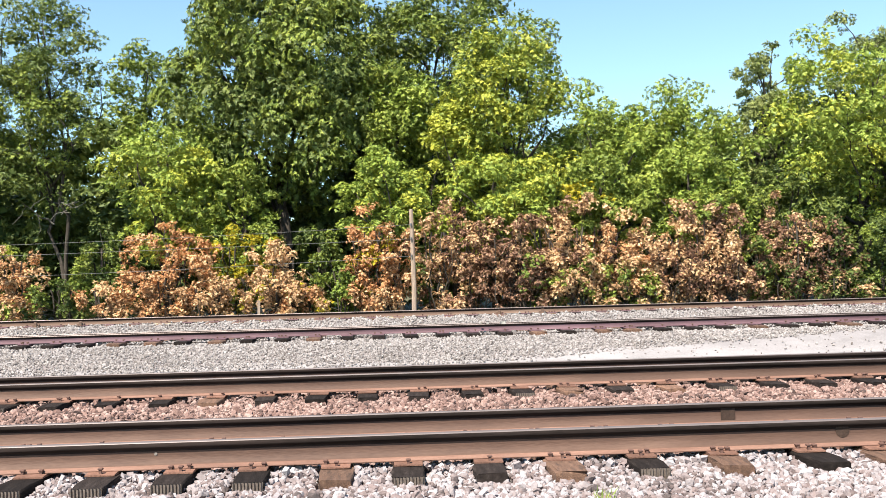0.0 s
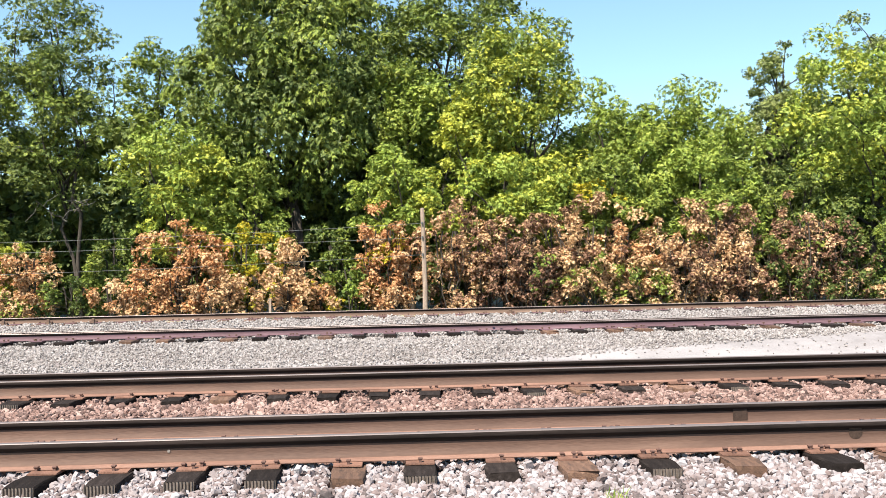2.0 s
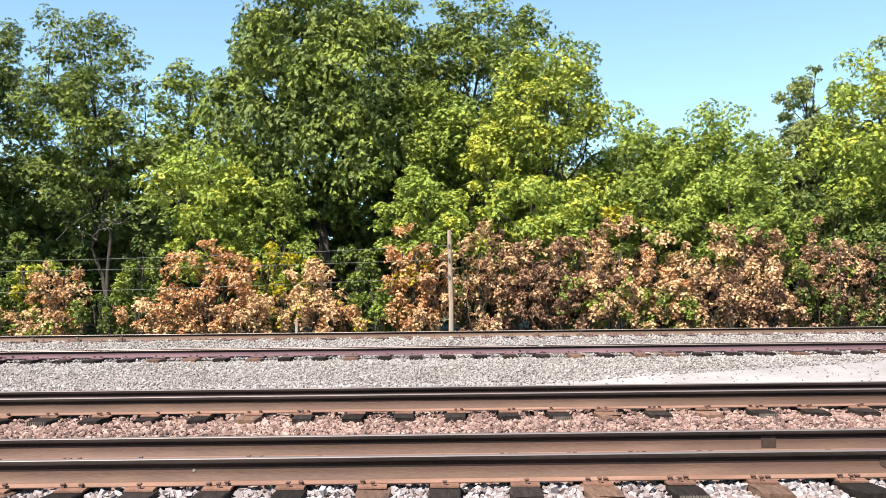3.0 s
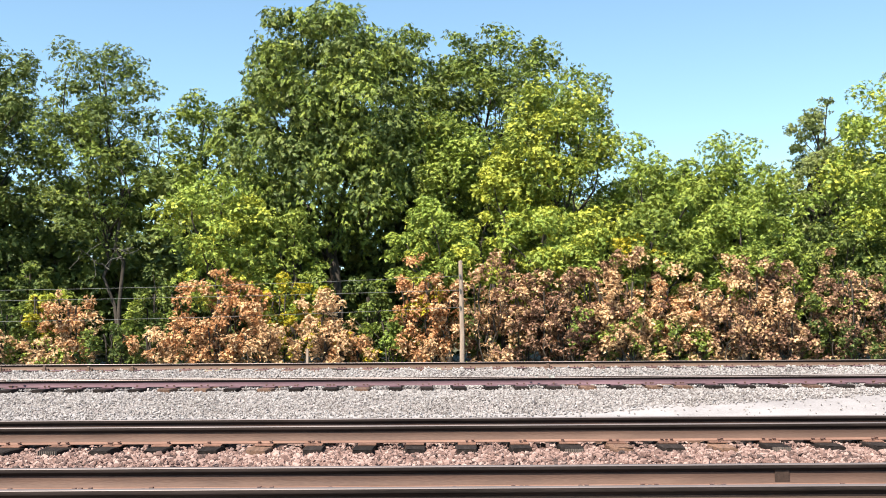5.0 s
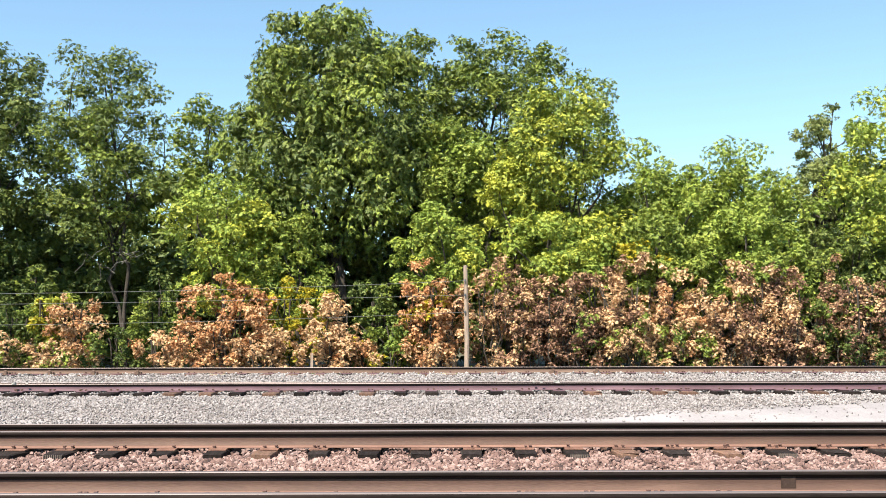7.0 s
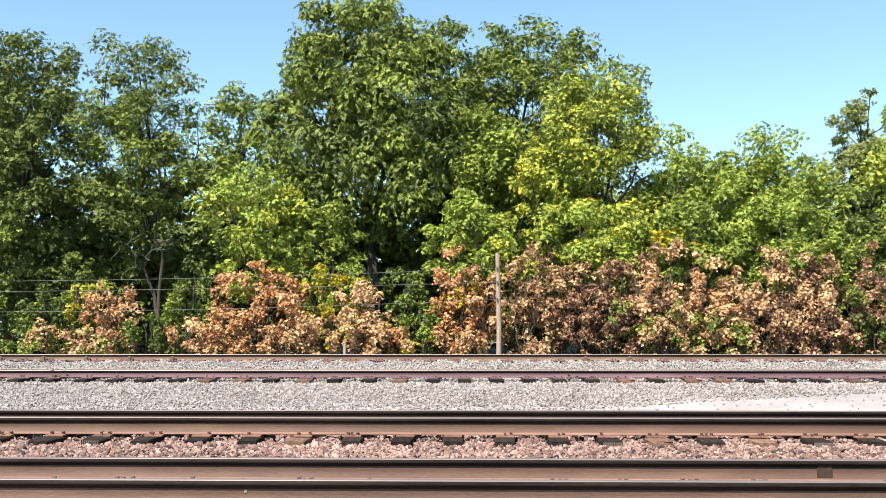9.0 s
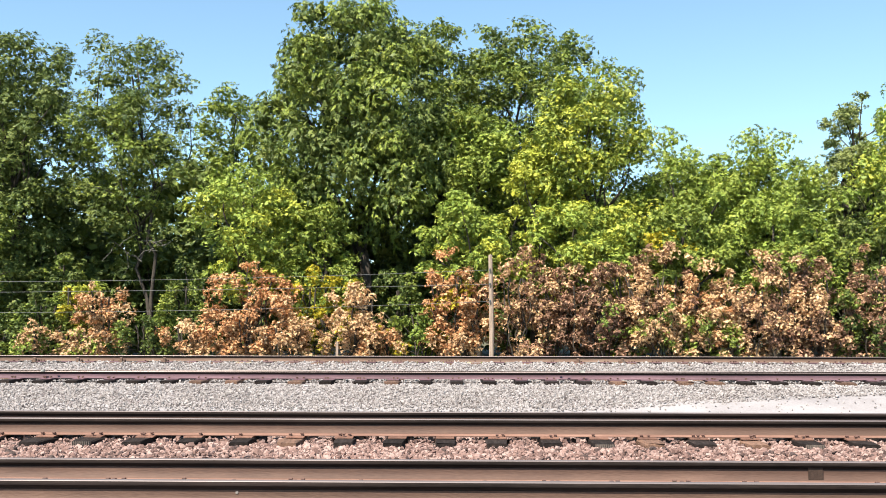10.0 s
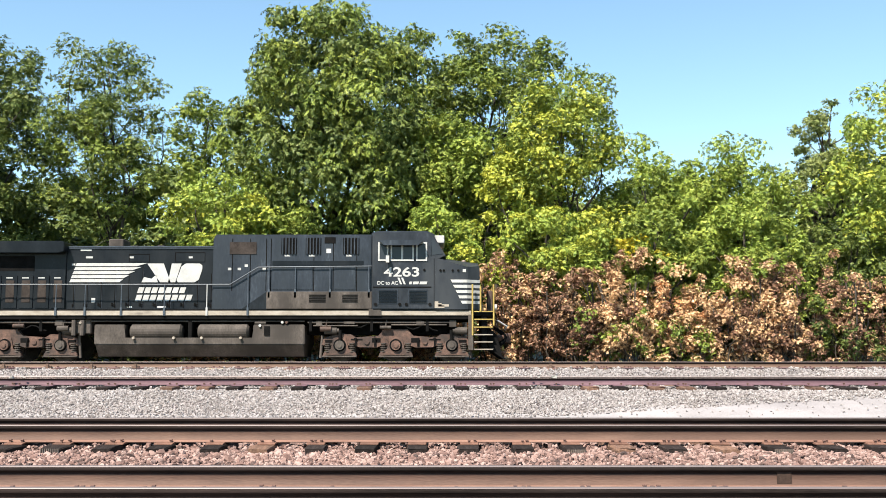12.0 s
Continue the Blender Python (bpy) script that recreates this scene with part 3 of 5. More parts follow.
def leaf_cloud(rng, clumps, sprays, leaf=0.145, per=6, droop=0.3, slim=0.42, shell=0.55, up=0.5, tuft=(7, 0.30, 0.58), hang=1.0):
    """Sprays of leaves over clumps (x, y, z, rx, ry, rz): each clump carries smaller tufts, most of them on its upper and outer side,
    and the leaves lie along the tufts' skins. hang > 1 stretches the tufts downwards. Returns vertices and faces."""
    c = np.asarray(clumps, float)
    tufts, small, large = tuft
    o = unit(rng.normal(size=(len(c), tufts, 3)) + np.array([0, 0, 0.35]))
    centre = (c[:, None, :3] + o * c[:, None, 3:] * rng.uniform(0.5, 0.95, (len(c), tufts, 1))).reshape(-1, 3)
    size = (c[:, None, 3:] * rng.uniform(small, large, (len(c), tufts, 1))).reshape(-1, 3) * np.array([1, 1, hang])
    area = size[:, 0] * size[:, 2]
    pick = rng.choice(len(centre), sprays, p=area / area.sum())
    d = unit(rng.normal(size=(sprays, 3)) + np.array([0, 0, 0.55]))
    rad = shell + (1.04 - shell) * rng.random(sprays) ** 0.4
    p = centre[pick] + d * size[pick] * rad[:, None]
    nrm = unit(d * 0.85 + np.array([0, 0, up]) + rng.normal(size=d.shape) * 0.28)
    axis = unit(np.cross(nrm, rng.normal(size=d.shape)) + d * 0.35 + np.array([0, 0, -droop]))
    side = unit(np.cross(axis, nrm))
    nrm = np.cross(side, axis)
    nrm *= np.where((nrm * d).sum(1, keepdims=True) < 0, -1, 1)
    k = np.arange(per)
    along = ((k // 2) + 0.4) / (per / 2)
    sgn = np.where(k % 2 == 0, 1.0, -1.0)
    length = leaf * (0.7 + 0.6 * rng.random((sprays, per)))
    base = p[:, None] + axis[:, None] * (along * leaf * per * 0.20)[None, :, None]
    ld = unit(axis[:, None] * 0.75 + side[:, None] * sgn[None, :, None] * 0.8 + rng.normal(size=(sprays, per, 3)) * 0.28 + np.array([0, 0, -droop * 0.5]))
    ln = unit(nrm[:, None] + rng.normal(size=(sprays, per, 3)) * 0.30)
    lw = unit(np.cross(ld, ln)) * (length * slim * 0.66)[..., None]
    tip = base + ld * length[..., None]
    heel = base + ld * (length * 0.12)[..., None]
    v = np.stack([heel + lw, tip, heel - lw], 2).reshape(-1, 3)
    return v, np.arange(len(v)).reshape(-1, 3)


def inner_leaves(rng, clumps, leaf, each):
    """Leaves added inside the clumps to block light, which close the crown and darken its interior."""
    c = np.repeat(np.asarray(clumps, float), each, 0)
    n = len(c)
    p = c[:, :3] + unit(rng.normal(size=(n, 3))) * c[:, 3:] * (0.6 * rng.random((n, 1)) ** 0.4)
    u = unit(rng.normal(size=(n, 3)))
    w = unit(np.cross(u, rng.normal(size=(n, 3))))
    k = leaf * rng.uniform(0.7, 1.3, (n, 1))
    v = np.stack([p - u * k - w * k * 0.2, p + w * k * 0.55, p + u * k, p - w * k * 0.55], 1).reshape(-1, 3)
    f = np.arange(len(v)).reshape(-1, 4)
    return v, np.concatenate([f[:, [0, 1, 2]], f[:, [0, 2, 3]]])


def tube(points, radii, sides=6):
    pts = np.asarray(points, float)
    dirs = unit(np.gradient(pts, axis=0))
    ref = np.where(np.abs(dirs[:, 2:]) > 0.9, np.array([[1.0, 0, 0]]), np.array([[0, 0, 1.0]]))
    u = unit(np.cross(dirs, ref))
    w = np.cross(dirs, u)
    a = np.linspace(0, 2 * np.pi, sides, endpoint=False)
    v = pts[:, None] + (u[:, None] * np.cos(a)[None, :, None] + w[:, None] * np.sin(a)[None, :, None]) * np.asarray(radii)[:, None, None]
    n = len(pts)
    f = [(i * sides + j, i * sides + (j + 1) % sides, (i + 1) * sides + (j + 1) % sides, (i + 1) * sides + j) for i in range(n - 1) for j in range(sides)]
    return v.reshape(-1, 3), np.array(f)


def merge(pieces):
    vs, fs, k = [], [], 0
    for v, f in pieces:
        vs.append(v)
        fs.append(f + k)
        k += len(v)
    return np.concatenate(vs), np.concatenate(fs)


def limb(rng, a, b, r0, r1, bend=0.12, n=7):
    a, b = np.asarray(a, float), np.asarray(b, float)
    t = np.linspace(0, 1, n)[:, None]
    off = rng.normal(size=3) * np.linalg.norm(b - a) * bend
    kink = rng.normal(size=(n, 3)) * np.linalg.norm(b - a) * 0.02
    return tube(a + (b - a) * t + off * np.sin(np.pi * t) + kink * t * (1 - t) * 4, np.linspace(r0, r1, n))


def crown_clumps(rng, centre, radii, count, size, taper=0.0, ragged=0.25, tall=1.0, full=0.40):
    """Clumps over an egg-shaped crown; taper > 0 narrows the top, tall > 1 stands the clumps upright."""
    out = []
    for i in range(count):
        z = 1 - 2 * (i + 0.5) / count
        a = i * 2.39996 + rng.uniform(-0.4, 0.4)
        q = max(0, 1 - z * z) ** full
        k = rng.uniform(0.80, 1.02) if i % 5 else rng.uniform(0.2, 0.6)
        k *= 1 + rng.uniform(-ragged, ragged) * 0.45
        s = 1 - taper * max(0, z)
        p = np.array(centre) + np.array([math.cos(a) * q * s, math.sin(a) * q * s, z]) * (np.array(radii) - size * 0.35) * k
        r = size * rng.uniform(0.65, 1.35)
        out.append((*p, r * 1.15, r * 1.15, r * rng.uniform(0.6, 0.95) * tall))
    return out


def tree(name, label, seed, foot, centre, radii, count, size, sprays, mat, leaf=0.154, per=6, droop=0.3, slim=0.42, trunk=0.22, taper=0.1, limbs=14,
         extra=(), stems=1, ragged=0.25, second=None, share=0.0, group="", tall=1.0, hang=1.0, inner=24, tuft=(7, 0.30, 0.58), dead=0):
    """foot: x, y of the trunk; centre, radii: the crown; extra: further clumps; second: another leaf material for a share of the leaves;
    inner: leaves inside each clump; dead: bare branches low on the trunk."""
    rng = np.random.default_rng(seed)
    z0 = float(ground_z(foot[1])) - 0.1
    t = empty(name, label, name.replace("_", " "), pose(foot[0], foot[1], z0), group=group)
    c = np.array(centre) - (foot[0], foot[1], z0)
    clumps = crown_clumps(rng, c, radii, count, size, taper, ragged, tall) + [(x - foot[0], y - foot[1], z - z0, a, b, h) for x, y, z, a, b, h in extra]
    wood = []
    top = c + np.array([0, 0, radii[2] * 0.55])
    for s in range(stems):
        lean = np.array([rng.uniform(-0.5, 0.5), rng.uniform(-0.3, 0.3), 0]) * (0.4 if stems == 1 else 1.4)
        wood.append(limb(rng, (lean[0] * 0.6, lean[1] * 0.6, 0), top + lean, trunk * (1 if stems == 1 else 0.7), 0.035, 0.03, 10))
    order = rng.permutation(len(clumps))[:limbs]
    for i in order:
        e = np.array(clumps[i][:3])
        h = np.clip(e[2] * rng.uniform(0.45, 0.75), 0.3, top[2])
        start = top * (h / top[2])
        wood.append(limb(rng, start, e, trunk * 0.34, 0.015))
    v, f = merge(wood)
    raw("trunk", v, f, BARK, t, smooth=True)
    for i in range(dead):
        a, h = rng.uniform(2.8, 5.9), rng.uniform(0.25, 0.62)
        start = top * h
        reach = np.array([math.cos(a) * 2.4, math.sin(a) * 2.2, rng.uniform(-0.3, 0.9)]) * rng.uniform(0.6, 1.1)
        twigs = [limb(rng, start, start + reach, 0.05, 0.012, 0.14)]
        for k in (0.45, 0.6, 0.75, 0.9):
            twigs.append(limb(rng, start + reach * k, start + reach * k + rng.normal(size=3) * (0.45, 0.3, 0.4), 0.018, 0.006))
        v, f = merge(twigs)
        raw("dead_branch", v, f, DEAD_WOOD, t, "bare pale grey dead branch", smooth=True)
    n2 = int(sprays * share) if second else 0
    v, f = merge([leaf_cloud(rng, clumps, sprays - n2, leaf, per, droop, slim, tuft=tuft, hang=hang), inner_leaves(rng, clumps, leaf * 1.1, inner)])
    raw("crown", v, f, mat, t)
    if n2:
        pick = [q for q in clumps if rng.random() < max(0.3, share * 1.3)] or clumps
        v, f = leaf_cloud(rng, pick, n2, leaf, per, droop, slim, tuft=tuft, hang=hang)
        raw("crown", v, f, second, t)
    return t


def shrub(label, seed, x, y, z, wide, high, count, sprays, mat, second, share):
    """An upright many-stemmed bush at the wood edge, with gaps between its shoots."""
    tree("shrub", label, seed, (x, y), (x, y, z), (wide, 1.05, high), count, 0.29, sprays, mat, leaf=0.082, per=6, droop=0.45 if mat in (D_TAN, D_RUST, D_DARK) else 0.15, slim=0.5,
         trunk=0.035, stems=5, limbs=16, ragged=0.6, second=second, share=share, group="shrubs along the wood edge", tall=1.5, inner=10, tuft=(8, 0.24, 0.5))


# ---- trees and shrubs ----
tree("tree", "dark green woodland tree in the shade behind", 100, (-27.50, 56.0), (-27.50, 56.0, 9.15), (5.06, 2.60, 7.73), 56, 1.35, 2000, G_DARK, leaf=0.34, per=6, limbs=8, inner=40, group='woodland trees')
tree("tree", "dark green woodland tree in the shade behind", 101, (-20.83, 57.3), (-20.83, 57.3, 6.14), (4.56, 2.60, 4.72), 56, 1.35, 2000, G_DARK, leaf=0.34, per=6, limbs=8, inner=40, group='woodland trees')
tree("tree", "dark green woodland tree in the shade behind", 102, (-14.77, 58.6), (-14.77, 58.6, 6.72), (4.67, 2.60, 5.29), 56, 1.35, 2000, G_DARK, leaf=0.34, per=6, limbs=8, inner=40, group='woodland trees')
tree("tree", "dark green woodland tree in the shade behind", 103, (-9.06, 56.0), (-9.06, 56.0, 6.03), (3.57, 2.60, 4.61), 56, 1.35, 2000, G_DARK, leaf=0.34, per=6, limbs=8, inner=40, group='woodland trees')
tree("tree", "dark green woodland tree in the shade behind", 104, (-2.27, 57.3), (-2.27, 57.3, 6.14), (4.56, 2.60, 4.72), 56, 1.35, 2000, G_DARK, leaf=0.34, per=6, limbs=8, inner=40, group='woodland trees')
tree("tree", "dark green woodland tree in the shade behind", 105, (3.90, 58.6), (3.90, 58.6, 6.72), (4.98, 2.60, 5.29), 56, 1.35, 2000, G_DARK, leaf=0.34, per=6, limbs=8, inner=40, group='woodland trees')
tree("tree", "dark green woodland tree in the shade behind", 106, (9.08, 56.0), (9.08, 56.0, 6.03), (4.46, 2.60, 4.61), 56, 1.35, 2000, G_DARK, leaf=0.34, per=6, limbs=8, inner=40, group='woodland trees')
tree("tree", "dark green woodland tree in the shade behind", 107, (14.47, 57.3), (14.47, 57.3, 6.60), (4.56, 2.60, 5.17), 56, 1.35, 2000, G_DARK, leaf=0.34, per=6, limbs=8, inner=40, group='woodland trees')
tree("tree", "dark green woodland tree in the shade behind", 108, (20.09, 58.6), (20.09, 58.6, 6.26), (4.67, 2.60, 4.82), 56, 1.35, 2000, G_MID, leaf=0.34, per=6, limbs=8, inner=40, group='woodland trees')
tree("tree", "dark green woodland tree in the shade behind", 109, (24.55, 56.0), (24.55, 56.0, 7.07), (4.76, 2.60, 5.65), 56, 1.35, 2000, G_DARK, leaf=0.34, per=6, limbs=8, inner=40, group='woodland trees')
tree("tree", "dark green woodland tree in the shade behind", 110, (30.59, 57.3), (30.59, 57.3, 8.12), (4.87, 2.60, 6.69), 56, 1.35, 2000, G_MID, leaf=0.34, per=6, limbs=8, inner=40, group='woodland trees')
tree("tree", "tall dark green broadleaf tree with a dense crown", 1, (-21.60, 49.0), (-21.30, 49.0, 9.41), (3.00, 3.00, 7.20), 92, 0.90, 14397, G_DARK, leaf=0.133, trunk=0.26, droop=0.35, ragged=0.35, hang=1.3, dead=2)
tree("tree", "tall layered tree with feathery green foliage and bare lower trunks", 2, (-14.67, 48.5), (-15.95, 48.5, 11.40), (2.60, 2.40, 4.65), 66, 0.73, 10438, G_DARK, extra=[(-14.75, 47.50, 10.19, 1.39, 1.39, 0.55), (-13.55, 47.30, 10.66, 1.26, 1.26, 0.50), (-15.38, 47.50, 9.18, 1.14, 1.14, 0.50), (-13.02, 47.20, 9.13, 1.13, 1.13, 0.55), (-14.40, 47.60, 7.81, 1.01, 1.01, 0.46), (-16.60, 48.50, 11.67, 1.16, 1.16, 0.77), (-16.18, 48.00, 6.97, 1.15, 1.15, 0.56), (-13.74, 47.50, 6.66, 1.14, 1.14, 0.55), (-15.31, 48.50, 6.01, 1.29, 1.29, 0.57)], leaf=0.125, trunk=0.15, droop=0.25, slim=0.34, stems=2, second=G_MID, share=0.45, ragged=0.5, dead=4)
tree("tree", "slender green tree standing further back", 3, (-13.23, 58.0), (-13.12, 58.0, 11.70), (2.10, 2.00, 4.70), 40, 0.73, 4318, G_MID, leaf=0.140, ragged=0.5)
tree("tree", "very tall green walnut tree with drooping boughs", 4, (-4.75, 49.0), (-5.35, 49.0, 11.75), (4.35, 3.20, 6.05), 138, 0.88, 22825, G_DARK, extra=[(-7.98, 47.00, 9.85, 1.50, 1.50, 1.50), (-6.78, 46.50, 10.74, 1.48, 1.48, 1.48), (-5.29, 46.40, 8.99, 1.72, 1.72, 1.23), (-3.32, 46.50, 8.27, 1.48, 1.48, 1.23), (-2.35, 46.80, 10.06, 1.74, 1.74, 1.49), (-4.29, 46.30, 11.93, 1.97, 1.97, 1.48)], leaf=0.149, per=8, droop=0.9, slim=0.36, ragged=0.15, trunk=0.32, limbs=30, taper=0.05, hang=1.5, tuft=(6, 0.34, 0.6), inner=60, second=G_MID, share=0.55)
tree("tree", "tall dark green tree with a rounded crown behind the others", 5, (1.98, 57.0), (2.80, 57.0, 13.40), (4.30, 3.20, 6.15), 86, 0.99, 11412, G_DARK, extra=[(5.61, 57.00, 17.77, 0.97, 0.97, 0.79), (6.37, 57.00, 17.16, 0.54, 0.54, 0.54)], leaf=0.149, trunk=0.28, second=G_MID, share=0.5, droop=0.4, ragged=0.35)
tree("tree", "green tree standing close behind the walnut", 24, (-1.50, 55.0), (-1.30, 55.0, 12.90), (2.90, 2.50, 6.00), 60, 0.85, 6671, G_DARK, leaf=0.147, second=G_MID, share=0.55, droop=0.4, ragged=0.12)
tree("tree", "mid-green tree with a dense rounded crown", 6, (0.41, 50.0), (0.33, 50.0, 9.81), (1.99, 1.99, 3.39), 48, 0.73, 6478, G_MID, leaf=0.125, second=G_LIGHT, share=0.35, ragged=0.35)
tree("tree", "yellow-green tree beginning to turn, with a ragged pointed crown", 7, (5.42, 48.5), (5.60, 48.5, 10.10), (2.95, 2.95, 4.50), 92, 0.73, 12237, G_MID, extra=[(2.73, 46.50, 9.01, 0.94, 0.94, 0.84), (3.08, 46.30, 8.12, 0.98, 0.98, 0.64), (3.24, 46.80, 10.31, 0.85, 0.85, 0.70)], leaf=0.125, second=G_YELLOW, share=0.45, taper=0.2, ragged=0.4, trunk=0.22, droop=0.4, hang=1.2)
tree("tree", "yellow-tinged bough-heavy young tree in full sun", 8, (2.73, 46.6), (2.82, 46.6, 8.53), (1.15, 1.15, 1.98), 20, 0.47, 2879, G_YELLOW, leaf=0.116, ragged=0.35)
tree("tree", "broad light green tree with upright twigs along its top", 9, (9.72, 47.5), (9.85, 47.5, 7.57), (2.02, 2.02, 3.18), 52, 0.69, 7198, G_LIGHT, leaf=0.109, second=G_MID, share=0.4, ragged=0.45, droop=0.0)
tree("tree", "broad light green tree with upright twigs along its top", 10, (13.59, 47.8), (13.65, 47.8, 7.74), (2.22, 2.22, 3.33), 52, 0.69, 7558, G_LIGHT, leaf=0.109, second=G_MID, share=0.4, ragged=0.45, droop=0.0)
tree("tree", "thin olive tree with sparse twiggy boughs", 11, (18.65, 52.0), (19.07, 52.0, 10.23), (2.21, 2.21, 3.87), 62, 0.44, 5137, OLIVE, leaf=0.109, ragged=0.5, limbs=28, droop=-0.1)
tree("tree", "bright yellow-green tree in full sun", 12, (20.16, 46.0), (21.39, 46.0, 8.38), (4.89, 3.20, 4.09), 92, 0.77, 12237, G_LIGHT, leaf=0.125, second=G_YELLOW, share=0.3, ragged=0.45)
tree("tree", "thin olive tree with sparse twiggy boughs", 13, (24.82, 54.0), (25.68, 54.0, 12.16), (2.29, 2.29, 3.87), 34, 0.56, 5137, OLIVE, leaf=0.109, ragged=0.7, limbs=26)
tree("tree", "bright sunlit green young tree", 14, (-9.41, 45.5), (-9.51, 45.5, 6.28), (2.15, 2.15, 3.00), 41, 0.62, 6478, G_LIGHT, leaf=0.116, second=G_YELLOW, share=0.4, ragged=0.4)
tree("tree", "green young tree beside the tall walnut", 15, (-6.46, 46.0), (-6.40, 46.0, 5.38), (1.40, 1.40, 2.32), 25, 0.56, 3599, G_MID, leaf=0.116, ragged=0.35)
tree("tree", "light green young tree above the dead shrubs", 16, (-0.11, 45.0), (-0.18, 45.0, 5.65), (1.79, 1.79, 2.39), 34, 0.56, 5398, G_LIGHT, leaf=0.109, second=G_YELLOW, share=0.2, ragged=0.4)
tree("tree", "light green young tree above the dead shrubs", 17, (4.47, 45.4), (4.59, 45.4, 5.27), (2.77, 2.77, 2.47), 52, 0.60, 7918, G_LIGHT, leaf=0.109, second=G_YELLOW, share=0.4, ragged=0.35)
tree("tree", "green young tree with a few yellow boughs", 18, (9.01, 45.2), (9.13, 45.2, 4.89), (2.04, 2.04, 2.58), 41, 0.56, 5758, G_MID, leaf=0.109, second=Y_LEAF, share=0.1, ragged=0.35)
tree("tree", "green young tree above the dead shrubs", 19, (12.91, 45.4), (13.09, 45.4, 5.09), (2.47, 2.47, 2.77), 46, 0.60, 6837, G_LIGHT, leaf=0.109, second=G_MID, share=0.45, ragged=0.35)
# trees 20 to 23: shade at the wood edge put into dark leaf colours
tree("tree", "young tree with partial shade in its dark leaf colour", 20, (17.57, 45.6), (17.57, 45.6, 4.38), (2.42, 2.42, 3.03), 41, 0.60, 5758, G_DARK, leaf=0.116, second=G_MID, share=0.4, ragged=0.35)
tree("tree", "young tree with partial shade in its dark leaf colour", 21, (22.36, 46.0), (22.36, 46.0, 5.14), (2.44, 2.44, 3.79), 41, 0.65, 5758, G_DARK, leaf=0.116, second=G_MID, share=0.3, ragged=0.35)
tree("tree", "small leaning green tree with thin bare trunks", 22, (-18.22, 48.0), (-18.34, 48.0, 3.92), (1.40, 1.40, 2.55), 18, 0.43, 1799, G_DARK, leaf=0.116, second=G_MID, share=0.4, ragged=0.35)
tree("tree", "dark green tree at the wood edge", 23, (-22.34, 46.0), (-22.22, 46.0, 4.90), (2.32, 2.32, 3.54), 41, 0.69, 5038, G_DARK, leaf=0.116, second=G_MID, share=0.4, ragged=0.35)
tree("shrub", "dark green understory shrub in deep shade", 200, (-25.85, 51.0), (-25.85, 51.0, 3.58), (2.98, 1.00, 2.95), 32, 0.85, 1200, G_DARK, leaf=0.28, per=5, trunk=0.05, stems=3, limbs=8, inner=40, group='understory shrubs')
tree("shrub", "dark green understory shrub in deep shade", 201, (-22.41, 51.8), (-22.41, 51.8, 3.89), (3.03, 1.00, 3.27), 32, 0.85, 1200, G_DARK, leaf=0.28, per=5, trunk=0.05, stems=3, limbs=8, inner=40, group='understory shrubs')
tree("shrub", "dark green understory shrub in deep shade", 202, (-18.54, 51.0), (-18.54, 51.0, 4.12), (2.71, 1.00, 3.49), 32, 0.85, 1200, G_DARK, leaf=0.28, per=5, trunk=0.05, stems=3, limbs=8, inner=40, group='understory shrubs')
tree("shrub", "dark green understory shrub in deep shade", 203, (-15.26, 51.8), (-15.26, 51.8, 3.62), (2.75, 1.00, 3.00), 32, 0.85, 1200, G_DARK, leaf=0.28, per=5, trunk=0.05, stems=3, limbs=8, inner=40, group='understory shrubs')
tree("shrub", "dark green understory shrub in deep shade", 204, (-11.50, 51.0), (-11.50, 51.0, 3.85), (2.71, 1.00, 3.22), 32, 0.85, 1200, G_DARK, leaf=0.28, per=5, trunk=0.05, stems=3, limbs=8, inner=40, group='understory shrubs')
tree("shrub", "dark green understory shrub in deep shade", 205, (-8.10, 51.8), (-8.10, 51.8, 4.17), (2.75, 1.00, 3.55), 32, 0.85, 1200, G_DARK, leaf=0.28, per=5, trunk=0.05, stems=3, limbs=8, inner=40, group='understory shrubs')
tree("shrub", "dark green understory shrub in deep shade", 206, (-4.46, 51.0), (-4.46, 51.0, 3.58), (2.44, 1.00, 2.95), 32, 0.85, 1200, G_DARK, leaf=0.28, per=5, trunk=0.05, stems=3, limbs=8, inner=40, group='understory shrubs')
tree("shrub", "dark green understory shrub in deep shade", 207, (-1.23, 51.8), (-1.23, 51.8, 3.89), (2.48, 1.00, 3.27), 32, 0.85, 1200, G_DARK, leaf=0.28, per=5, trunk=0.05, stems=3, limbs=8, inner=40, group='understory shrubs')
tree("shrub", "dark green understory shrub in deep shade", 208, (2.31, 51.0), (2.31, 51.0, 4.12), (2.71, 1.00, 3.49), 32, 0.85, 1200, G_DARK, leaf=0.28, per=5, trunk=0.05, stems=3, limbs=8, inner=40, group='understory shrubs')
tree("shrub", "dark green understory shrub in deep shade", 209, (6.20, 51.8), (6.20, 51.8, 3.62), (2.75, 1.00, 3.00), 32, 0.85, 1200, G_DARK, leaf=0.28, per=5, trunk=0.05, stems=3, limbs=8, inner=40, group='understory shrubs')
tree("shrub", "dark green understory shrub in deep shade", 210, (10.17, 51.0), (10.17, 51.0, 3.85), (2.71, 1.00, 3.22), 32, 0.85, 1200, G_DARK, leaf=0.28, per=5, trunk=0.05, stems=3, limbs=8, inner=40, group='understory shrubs')
